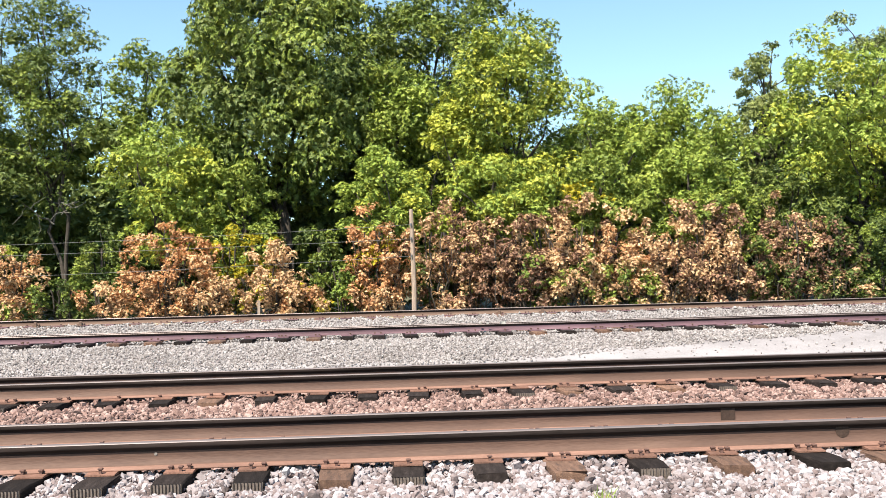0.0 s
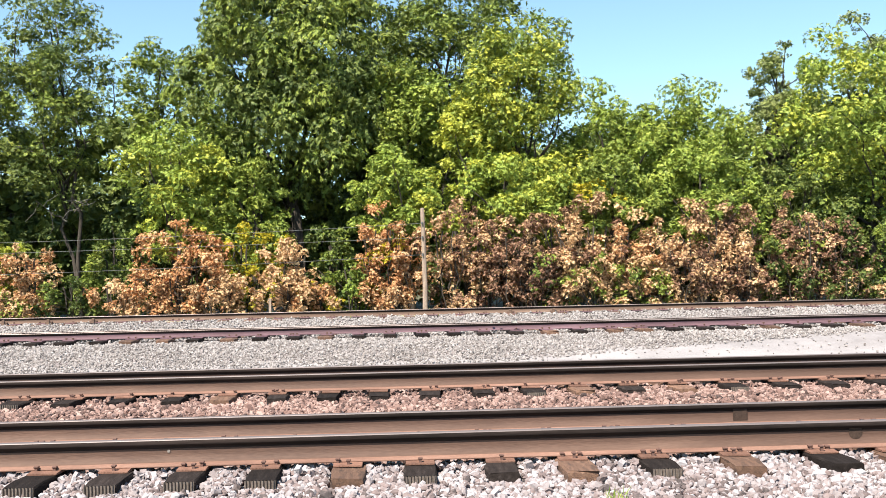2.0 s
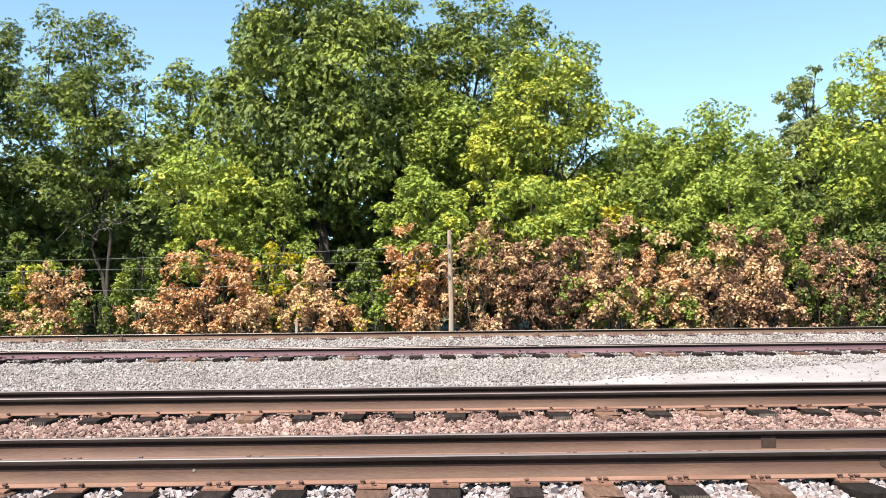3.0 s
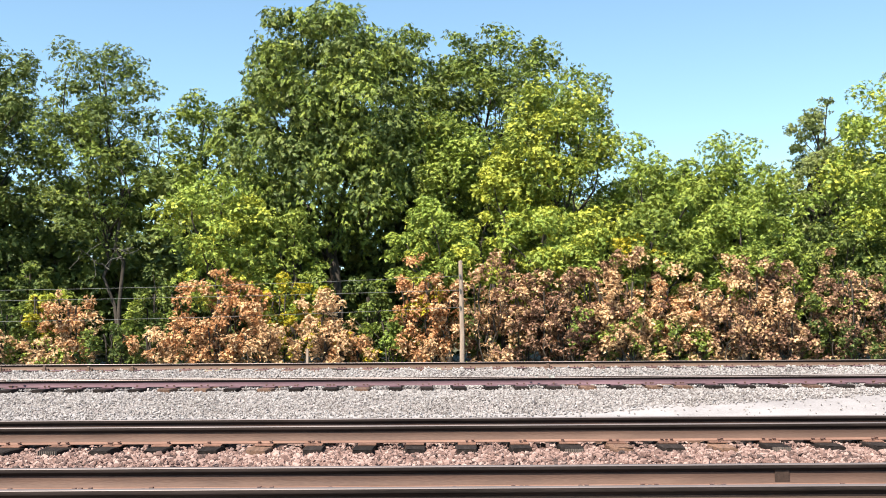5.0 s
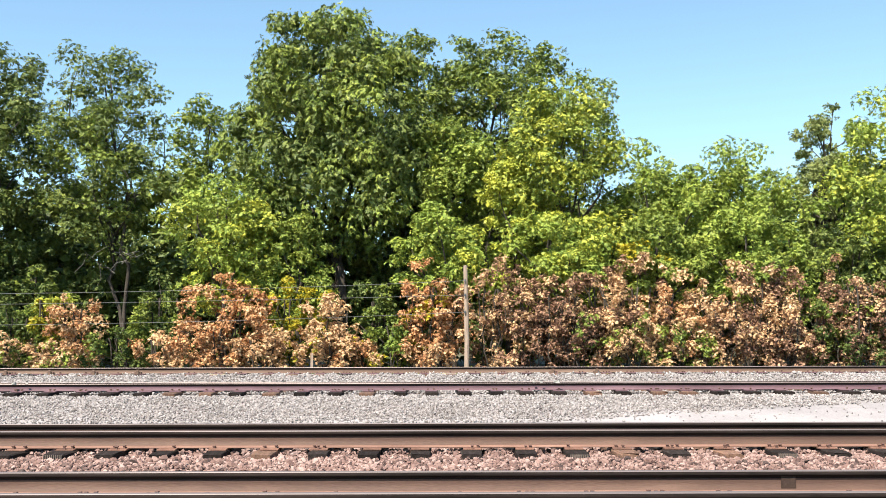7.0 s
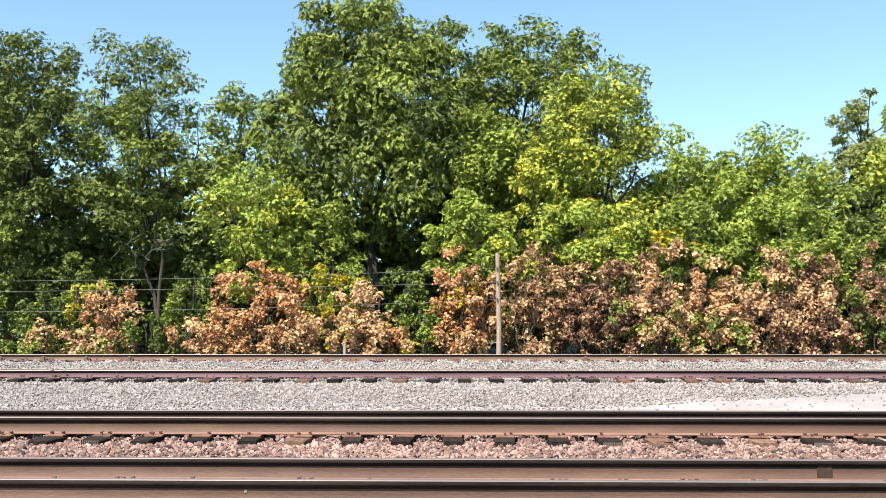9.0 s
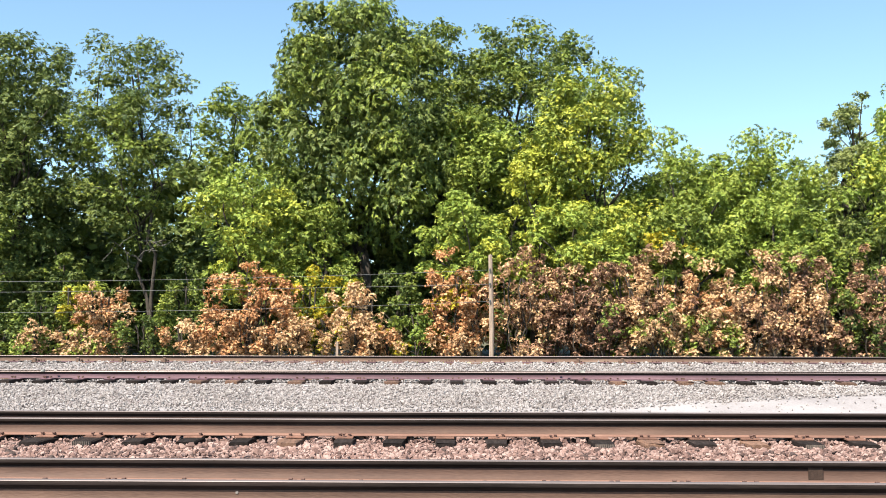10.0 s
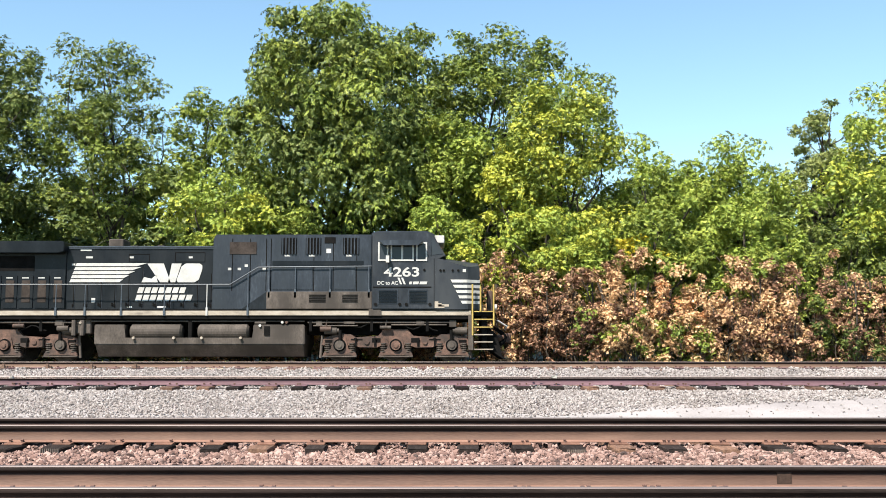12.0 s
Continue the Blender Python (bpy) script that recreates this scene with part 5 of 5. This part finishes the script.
slab("mirror", -3.38, -3.26, 3.55, 3.80, WHITE, cab, SIDE - 0.12, 0.12)
for x0, x1 in ((-3.68, -2.94), (-2.58, -1.88)):
    panel = slab("louvre_panel", x0, x1, 2.08, 2.60, GREY_BLUE, cab, SIDE, 0.015)
    for i in range(9):
        z = 2.12 + i * 0.052
        slab("slat", x0 + 0.04, x1 - 0.04, z, z + 0.02, BLACK, panel, SIDE - 0.015, 0.02)
slab("panel_seam", -3.85, -1.75, 2.66, 2.70, DARK, cab, SIDE, 0.012)
for x in (-3.75, -2.88, -2.65, -1.80):
    bm = fresh()
    rod(bm, (x, SIDE - 0.03, 2.06), (x, SIDE, 2.06), 0.06)
    part("bolt", bm, DARK, cab)
for x in (-0.98, -0.78, -1.3, -1.42, -2.0):
    bm = fresh()
    rod(bm, (x, SIDE - 0.025, 3.28 if x > -1.6 else 3.30), (x, SIDE, 3.28 if x > -1.6 else 3.30), 0.045)
    part("bolt", bm, DARK, cab if x < -1.5 else nose)
writing("4263", -3.46, 3.07, 0.46, 1.28, WHITE, cab)
writing("DC to AC", -3.70, 2.77, 0.18, 0.74, WHITE, cab)
for i, (x0, x1) in enumerate(((-2.87, -2.80), (-2.74, -2.67))):
    slanted("mark_stripe", x0, x1, 2.78, 3.02, -0.10, WHITE, cab, label="small white slanted mark")
for x0, x1 in ((-2.56, -2.46), (-2.42, -2.22), (-2.18, -1.92)):
    slanted("mark_bar", x0, x1, 2.78, 2.88, 0.03, WHITE, cab)
for i in range(5):
    z = 2.90 - i * 0.19
    x = -1.06 + i * 0.09
    bm = fresh()
    prism(bm, [(x, z + 0.05), (x + 0.06, z - 0.055), (-0.46, z - 0.055), (-0.46, z + 0.05)], SIDE - 0.008, SIDE + 0.004)
    part("nose_stripe", bm, WHITE, nose)
    bm = fresh()
    vs = [bm.verts.new(c) for c in ((-0.47, -1.565, z - 0.055), (0.012, -1.25, z - 0.055), (0.012, -1.25, z + 0.05), (-0.47, -1.565, z + 0.05),
                                    (-0.46, -1.53, z - 0.055), (0.004, -1.22, z - 0.055), (0.004, -1.22, z + 0.05), (-0.46, -1.53, z + 0.05))]
    for q in ((0, 1, 2, 3), (7, 6, 5, 4), (0, 4, 5, 1), (2, 6, 7, 3), (1, 5, 6, 2), (0, 3, 7, 4)):
        bm.faces.new([vs[j] for j in q])
    part("nose_stripe", bm, WHITE, nose)
    part("nose_stripe", box(fresh(), -0.004, 0.012, -1.22, 1.22, z - 0.055, z + 0.05), WHITE, nose)
for x0, x1, z0, z1 in ((-1.63, -1.28, 1.93, 2.02), (-1.63, -1.38, 2.02, 2.10), (-1.5, -1.12, 1.98, 2.06), (-1.63, -1.5, 2.10, 2.17)):
    slab("paint_patch", x0, x1, z0, z1, CREAM, nose, SIDE, 0.007, "patch of cream primer")

# equipment hood behind the cab
bm = fresh()
prism(bm, [(-9.65, 1.88), (-9.65, 4.45), (-9.55, 4.60), (-3.9, 4.60), (-3.9, 1.88)], -1.42, 1.42, 0.025)
hood = part("equipment_hood", bm, GREY_BLUE, loco)
for x in (-8.95, -8.3, -7.72, -7.55, -6.0, -5.3, -4.45):
    slab("panel_seam", x - 0.015, x + 0.015, 2.55, 4.45, DARK, hood, -1.42, 0.006)
slab("panel", -7.5, -6.05, 2.6, 3.42, GREY_BLUE, hood, -1.42, 0.02)
slab("panel", -5.25, -4.5, 2.6, 3.42, GREY_BLUE, hood, -1.42, 0.02)
slab("panel", -7.5, -4.2, 3.47, 3.64, BLACK, hood, -1.42, 0.012)
slab("intake_screen", -9.05, -8.08, 3.88, 4.32, SCREEN, hood, -1.42, 0.02, "brown intake screen")
for x0, x1 in ((-7.18, -6.62), (-6.30, -5.74), (-4.95, -4.36)):
    g = slab("grille", x0, x1, 3.88, 4.48, DARK, hood, -1.42, 0.01)
    for i in range(5):
        x = x0 + 0.05 + i * (x1 - x0 - 0.1) / 4
        slab("slat", x - 0.022, x + 0.022, 3.88, 4.48, GREY_BLUE, g, -1.43, 0.03)
    slab("tag", x0 + 0.12, x0 + 0.32, 3.80, 3.86, WHITE, hood, -1.42, 0.008)
slab("grille", -5.62, -5.22, 4.28, 4.50, DARK, hood, -1.42, 0.012)
slab("tag", -5.55, -5.38, 3.92, 4.08, WHITE, hood, -1.42, 0.01)
for x, z in ((-9.1, 3.3), (-8.75, 3.3), (-7.85, 3.3), (-8.5, 3.42)):
    slab("tag", x, x + 0.12, z, z + 0.09, WHITE, hood, -1.42, 0.008)
bm = fresh()
box(bm, -7.68, -3.88, -1.53, 1.53, 1.89, 2.52, 0.02)
lower = part("battery_box", bm, DUSTY, loco)
for x0, x1 in ((-6.15, -5.55), (-4.95, -4.4)):
    for i in range(5):
        slab("slat", x0, x1, 2.14 + i * 0.06, 2.17 + i * 0.06, DARK, lower, -1.53, 0.015)
bm = fresh()
prism(bm, [(-8.6, 1.88), (-7.68, 2.52), (-7.66, 2.50), (-7.66, 1.88)], -1.5, -1.42)
part("stair_side", bm, BLACK, loco)

# engine hood
bm = fresh()
prism(bm, [(-15.05, 1.88), (-15.05, 4.10), (-14.95, 4.22), (-9.65, 4.22), (-9.65, 1.88)], -1.12, 1.12, 0.03)
engine = part("engine_hood", bm, BLACK, loco)
for i in range(11):
    x = -14.75 + i * 0.5
    slab("door_seam", x - 0.016, x + 0.016, 1.95, 3.55 if i % 2 else 3.2, DARK, engine, -1.12, 0.008)
    # highlight along the door edge, put on as a lighter rib
    slab("edge_highlight", x + 0.02, x + 0.036, 1.95, 3.55 if i % 2 else 3.2, GREY_BLUE, engine, -1.12, 0.014)
    if i < 10:
        slab("door_latch", x + 0.38, x + 0.43, 2.02, 2.14, DARK, engine, -1.12, 0.03)
slab("roof_edge", -14.98, -9.7, 4.10, 4.16, GREY_BLUE, engine, -1.12, 0.03)
bm = fresh()
box(bm, -13.75, -13.2, -0.45, 0.45, 4.2, 4.55, 0.03)
part("exhaust_duct", bm, DUSTY, engine)
bm = fresh()
rod(bm, (-11.9, 0, 4.2), (-11.9, 0, 4.36), 0.16)
part("vent_dome", bm, DUSTY, engine)
for x, z, w in ((-14.55, 4.03, 0.4), (-14.35, 3.76, 0.25), (-14.85, 3.5, 0.12), (-12.75, 3.76, 0.14), (-10.6, 3.76, 0.14), (-14.1, 2.15, 0.14), (-12.8, 1.95, 0.18), (-11.7, 1.95, 0.3)):
    slab("tag", x, x + w, z, z + (0.16 if z < 2.2 and w < 0.16 else 0.07), WHITE, engine, -1.12, 0.008)
for i in range(5):
    z = 3.525 - i * 0.146
    slanted("logo_stripe", -14.72 - i * 0.05, -12.49 - i * 0.155, z - 0.054, z + 0.058, 0.05, WHITE, engine, -1.12, lean2=0.39 - 0.06 * i, label="white horizontal stripe with a slanted end")
EMBLEM = [[(-12.295, 2.884), (-12.210, 3.077), (-11.932, 3.015), (-11.770, 3.154), (-11.701, 2.884)],
          [(-12.102, 3.570), (-11.500, 3.570), (-11.238, 2.884), (-11.623, 2.884)],
          [(-11.207, 3.570), (-10.852, 3.570), (-11.068, 2.884), (-11.330, 2.884)],
          [(-10.697, 3.570), (-10.188, 3.570), (-10.095, 3.493), (-10.095, 3.362), (-10.211, 2.985), (-10.357, 2.884), (-10.975, 2.884), (-11.021, 2.969), (-10.852, 3.462)]]
for outline in EMBLEM:
    bm = fresh()
    prism(bm, outline, -1.138, -1.116)
    part("logo_block", bm, WHITE, engine, "white slanted block of the emblem")
for z0, z1, x0, x1, count in ((2.49, 2.70, -12.45, -10.68, 7), (2.20, 2.43, -12.52, -10.44, 8)):
    step = (x1 - x0) / count
    for i in range(count):
        slanted("name_bar", x0 + i * step, x0 + (i + 0.80) * step, z0, z1, 0.07, WHITE, engine, -1.12, label="short white painted bar below the emblem")

for i in range(11):
    x = -14.75 + i * 0.5
    slab("hinge", x - 0.05, x + 0.02, 2.0, 2.09, DARK, engine, -1.12, 0.024)
for x0, x1, z0, z1 in ((-12.78, -12.02, 3.62, 3.92), (-11.1, -10.0, 3.62, 3.98)):
    bm = fresh()
    for a, b, c, d in ((x0, x1, z0, z0 + 0.02), (x0, x1, z1 - 0.02, z1), (x0, x0 + 0.02, z0 + 0.02, z1 - 0.02), (x1 - 0.02, x1, z0 + 0.02, z1 - 0.02)):
        box(bm, a, b, -1.130, -1.115, c, d)
    part("hatch_seam", bm, DARK, engine)
# light along the roof edge, put on as a paler strip
slab("roof_highlight", -15.0, -9.68, 4.175, 4.20, RAILING, engine, -1.12, 0.014)

# radiator end
bm = fresh()
box(bm, -20.6, -15.05, -1.15, 1.15, 1.88, 4.0, 0.02)
rad = part("radiator_section", bm, BLACK, loco)
bm = fresh()
prism(bm, [(-20.8, 3.95), (-20.8, 4.30), (-20.7, 4.36), (-15.1, 4.36), (-15.02, 4.30), (-15.02, 3.98), (-15.25, 3.92)], -1.52, 1.52, 0.02)
part("radiator_wing", bm, BLACK, rad)
slab("screen", -20.4, -16.2, 3.3, 3.85, DARK, rad, -1.15, 0.012)
for i in range(9):
    x = -20.2 + i * 0.58
    door = slab("filter_door", x, x + 0.5, 1.95, 3.12, BLACK, rad, -1.15, 0.03)
    slab("screen", x + 0.1, x + 0.4, 2.15, 2.95, SCREEN, door, -1.18, 0.012, "brown dusty screen")
    slab("tag", x + 0.1, x + 0.34, 3.02, 3.06, WHITE, door, -1.18, 0.006)

# walkway railing
for a, b in (((-21.3, 2.78), (-9.0, 2.78)), ((-9.0, 2.78), (-8.0, 3.40)), ((-8.0, 3.40), (-3.9, 3.44))):
    bm = fresh()
    rod(bm, (a[0], -1.5, a[1]), (b[0], -1.5, b[1]), 0.019)
    part("handrail", bm, RAILING, loco)
for x, top in ((-21.2, 2.78), (-19.4, 2.78), (-17.6, 2.78), (-15.25, 2.78), (-14.2, 2.78), (-12.9, 2.78), (-11.35, 2.78), (-9.82, 2.78), (-8.35, 3.18), (-7.6, 3.4), (-6.65, 3.41), (-5.4, 3.42), (-4.0, 3.44)):
    bm = fresh()
    rod(bm, (x, -1.5, 1.86 if x < -7.7 else 2.5), (x, -1.5, top), 0.019)
    box(bm, x - 0.035, x + 0.035, -1.53, -1.48, 1.66 if x < -7.7 else 2.3, 1.95 if x < -7.7 else 2.6)
    part("stanchion", bm, WHITE if x == -9.82 else RAILING, loco)

# pipes and boxes under the frame
for x0, x1, z, r in ((-6.2, -0.9, 1.42, 0.035), (-6.0, -4.4, 1.30, 0.025), (-3.2, -1.2, 1.33, 0.025), (-14.0, -6.3, 1.46, 0.03), (-20.0, -14.2, 1.42, 0.035)):
    bm = fresh()
    rod(bm, (x0, -1.36, z), (x1, -1.36, z), r)
    part("air_pipe", bm, DUSTY, loco)
for x, z, w, h in ((-5.9, 1.28, 0.22, 0.2), (-4.9, 1.36, 0.4, 0.1), (-2.3, 1.36, 0.3, 0.12), (-1.1, 1.25, 0.25, 0.25), (-15.3, 1.3, 0.3, 0.2), (-18.4, 1.32, 0.4, 0.18)):
    bm = fresh()
    box(bm, x, x + w, -1.4, -1.1, z, z + h, 0.015)
    part("junction_box", bm, DUSTY, loco)
for x, z, r, mat in ((-7.9, 1.40, 0.05, DUSTY), (-5.55, 1.18, 0.09, TRUCK), (-3.4, 1.24, 0.06, DUSTY), (-15.0, 1.2, 0.10, DUSTY), (-16.6, 1.3, 0.07, TRUCK)):
    bm = fresh()
    rod(bm, (x - 0.2, -1.38, z), (x + 0.2, -1.38, z), r, 12)
    rod(bm, (x, -1.38, z), (x + 0.05, -1.36, 1.56), 0.025)
    part("air_valve", bm, mat, loco)
for x in (-6.1, -3.9, -1.9, -15.8, -19.0):
    bm = fresh()
    box(bm, x - 0.05, x + 0.05, -1.4, -1.2, 1.1, 1.55)
    part("hanger", bm, DARK, loco)

# fuel tank and air reservoirs
bm = fresh()
prism(bm, [(-13.85, 0.62), (-13.85, 1.34), (-12.75, 1.34), (-12.75, 0.84), (-8.15, 0.84), (-8.15, 1.34), (-6.30, 1.34), (-6.30, 0.62)], -1.45, 1.45, 0.03)
low = fresh()
prism(low, [(-13.80, 0.20), (-13.80, 0.62), (-6.35, 0.62), (-6.35, 0.20)], -1.44, 1.44)
for v in low.verts:
    if v.co.z < 0.4:
        v.co.y *= 0.72
me = bpy.data.meshes.new("tank_low")
low.to_mesh(me)
low.free()
bm.from_mesh(me)
tank = part("fuel_tank", bm, DUSTY, loco)
bm = fresh()
box(bm, -12.8, -8.1, -0.8, 1.4, 0.86, 1.5)
part("tank_top", bm, DARK, tank)
for x0, x1 in ((-12.62, -10.68), (-10.18, -8.28)):
    bm = fresh()
    rod(bm, (x0 + 0.1, -1.22, 1.09), (x1 - 0.1, -1.22, 1.09), 0.285, 20)
    for s, x in ((-1, x0 + 0.1), (1, x1 - 0.1)):
        rod(bm, (x, -1.22, 1.09), (x + s * 0.07, -1.22, 1.09), 0.285, 20, 0.2) if s > 0 else rod(bm, (x - 0.07, -1.22, 1.09), (x, -1.22, 1.09), 0.2, 20, 0.285)
    res = part("air_reservoir", bm, DUSTY, loco, "dusty grey cylindrical air tank", smooth=False)
    for x in (x0 + 0.2, x1 - 0.3):
        bm = fresh()
        rod(bm, (x, -1.55, 0.86), (x, -1.4, 0.86), 0.05)
        part("valve", bm, CREAM, res)
bm = fresh()
box(bm, -10.5, -10.35, -1.4, -1.0, 0.7, 1.7, 0.02)
rod(bm, (-10.9, -1.35, 0.70), (-9.9, -1.35, 0.70), 0.05)
rod(bm, (-10.2, -1.3, 1.2), (-9.6, -1.3, 1.62), 0.03)
part("brake_valve", bm, DARK, loco)
for x, z, mat in ((-7.9, 1.30, WHITE), (-7.1, 1.42, WHITE), (-6.95, 1.42, TRUCK), (-14.35, 1.40, CREAM)):
    bm = fresh()
    rod(bm, (x, -1.50, z), (x, -1.3, z), 0.05)
    part("filler_cap", bm, mat, tank)
bm = fresh()
box(bm, -14.7, -14.0, -1.35, -0.9, 1.0, 1.6, 0.04)
rod(bm, (-14.6, -1.4, 0.95), (-14.6, -1.4, 1.5), 0.09)
rod(bm, (-14.3, -1.4, 0.95), (-14.3, -1.4, 1.5), 0.09)
part("air_filter", bm, DUSTY, loco)
slab("door_frame", -7.75, -7.55, 0.95, 1.28, DARK, tank, -1.45, 0.03)

# trucks
WHEELS = []


def truck(cx):
    t = part("truck_frame", _side_frame(cx), TRUCK, loco, "rust-brown cast side frame")
    for i in (-1, 0, 1):
        x = cx + i * 2.02
        bm = fresh()
        prism(bm, [(x - 0.62, 0.20), (x - 0.58, 0.34), (x - 0.30, 0.46), (x - 0.24, 0.88), (x + 0.24, 0.88), (x + 0.30, 0.46), (x + 0.58, 0.34), (x + 0.62, 0.20), (x + 0.2, 0.26), (x - 0.2, 0.26)], -1.30, -1.12, 0.02)
        a = part("axle_box", bm, TRUCK, t)
        bm = fresh()
        rod(bm, (x, -1.40, 0.60), (x, -1.25, 0.60), 0.17, 16)
        rod(bm, (x, -1.43, 0.60), (x, -1.38, 0.60), 0.09, 12)
        part("bearing_cap", bm, DUSTY if i else TRUCK, a)
        bm = fresh()
        box(bm, x - 0.62, x + 0.62, -1.36, -1.10, 0.17, 0.225, 0.01)
        part("pedestal_foot", bm, DUSTY, a)
        # near-black disc that stands in for the shade around the bearing
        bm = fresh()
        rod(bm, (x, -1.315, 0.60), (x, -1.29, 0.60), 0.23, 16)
        part("bearing_shade", bm, DARK, a)
        for s in (-1, 1):
            bm = fresh()
            for k in range(5):
                rod(bm, (x + s * 0.44, -1.2, 0.36 + k * 0.07), (x + s * 0.44, -1.2, 0.40 + k * 0.07), 0.11 if k % 2 else 0.125, 12)
            part("coil_spring", bm, DUSTY, a)
        bm = fresh()
        for s in (-1, 1):
            rod(bm, (x, s * 0.70, 0.53), (x, s * 0.82, 0.53), 0.53, 28)
            rod(bm, (x, s * 0.66, 0.53), (x, s * 0.70, 0.53), 0.56, 28)
            for k in range(5):
                e = k * 2 * math.pi / 5
                rod(bm, (x + 0.3 * math.cos(e), s * 0.80, 0.53 + 0.3 * math.sin(e)), (x + 0.3 * math.cos(e), s * 0.85, 0.53 + 0.3 * math.sin(e)), 0.07, 8)
        rod(bm, (x, -1.1, 0.53), (x, 1.1, 0.53), 0.1)
        bmesh.ops.translate(bm, verts=bm.verts, vec=(-x, 0, -0.53))
        w = part("wheelset", bm, STEEL, loco, "worn steel wheels on an axle")
        w.matrix_basis = pose(x, 0, 0.53)
        WHEELS.append((w, x))
    # near-black slabs on the casting, painted shade of its hollows
    for x0, x1, z0, z1 in ((-1.62, -1.20, 0.78, 0.83), (-0.86, -0.55, 0.70, 0.86), (0.55, 0.86, 0.70, 0.86), (1.20, 1.62, 0.78, 0.83), (-2.55, -2.25, 0.70, 0.80), (2.25, 2.55, 0.70, 0.80)):
        bm = fresh()
        box(bm, cx + x0, cx + x1, -1.272, -1.25, z0, z1, 0.008)
        part("recess_shade", bm, DARK, t)
    for x in (-1.45, -0.75, 0.8, 1.4):
        bm = fresh()
        rod(bm, (cx + x, -1.31, 0.82), (cx + x, -1.25, 0.82), 0.06, 10)
        box(bm, cx + x - 0.03, cx + x + 0.03, -1.33, -1.27, 0.55, 0.84, 0.006)
        part("brake_link", bm, DARK, t)
    for s in (-1, 1):
        x = cx + s * 2.35
        bm = fresh()
        rod(bm, (x - 0.22, -1.28, 1.12), (x + 0.22, -1.28, 1.12), 0.13, 14)
        rod(bm, (x - s * 0.30, -1.28, 1.12), (x - s * 0.22, -1.28, 1.12), 0.09, 14)
        part("brake_cylinder", bm, DUSTY, t)
        bm = fresh()
        rod(bm, (cx + s * 2.0, -1.34, 0.45), (cx + s * 2.0, -1.34, 1.15), 0.06)
        rod(bm, (cx + s * 1.9, -1.33, 0.62), (cx + s * 2.12, -1.33, 0.62), 0.07)
        part("damper", bm, DARK, t)
    for k, (a, b) in enumerate(((-2.1, -0.4), (0.1, 1.5))):
        pts = [(cx + a + (b - a) * s / 8, -1.32, 1.28 + 0.09 * math.sin(s * 1.3 + k) - 0.02 * s * (k - 0.5)) for s in range(9)]
        v, f = tube(pts, [0.03] * 9)
        raw("brake_pipe", v, f, DARK, t, smooth=True)
    bm = fresh()
    rod(bm, (cx + 2.65, -1.2, 0.95), (cx + 2.72, -1.2, 0.15), 0.05)
    part("sand_pipe", bm, DUSTY, t)
    part("sand_pipe", rod(fresh(), (cx - 2.65, -1.2, 0.95), (cx - 2.72, -1.2, 0.15), 0.05), DUSTY, t)


def _side_frame(cx):
    bm = fresh()
    for s in (-1, 1):
        y0, y1 = (-1.26, -1.08) if s < 0 else (1.08, 1.26)
        prism(bm, [(cx - 2.72, 0.58), (cx - 2.60, 0.86), (cx - 2.2, 0.98), (cx - 1.6, 1.00), (cx - 1.45, 0.86), (cx - 0.62, 0.92), (cx - 0.45, 1.18), (cx + 0.45, 1.18), (cx + 0.62, 0.92),
                   (cx + 1.45, 0.86), (cx + 1.6, 1.00), (cx + 2.2, 0.98), (cx + 2.60, 0.86), (cx + 2.72, 0.58), (cx + 1.5, 0.62), (cx + 1.35, 0.52), (cx + 0.7, 0.50), (cx + 0.5, 0.62),
                   (cx - 0.5, 0.62), (cx - 0.7, 0.50), (cx - 1.35, 0.52), (cx - 1.5, 0.62)], y0, y1, 0.025)
    for x in (-1.05, 1.05):
        rod(bm, (cx + x, -1.30, 0.72), (cx + x, -1.2, 0.72), 0.09, 12)
    box(bm, cx - 0.5, cx + 0.5, -1.1, 1.1, 0.62, 1.0)
    return bm


truck(-3.03)
truck(-17.11)



def motions():
    speed, end = 15.36, 1.33
    walk(loco, [(t, pose(end + speed * (t - 12.0), T5[0], T5[1])) for t in (0.0, 3.0, 6.0, 9.0, 10.5, 11.0, 11.5, 12.0)])
    # each wheelset rolls without slipping
    turn = math.degrees(speed / 0.53)
    for w, x in WHEELS:
        walk(w, [(i / 30, pose(x, 0, 0.53, 0, (turn * i / 30) % 360, 0)) for i in range(361)])


motions()
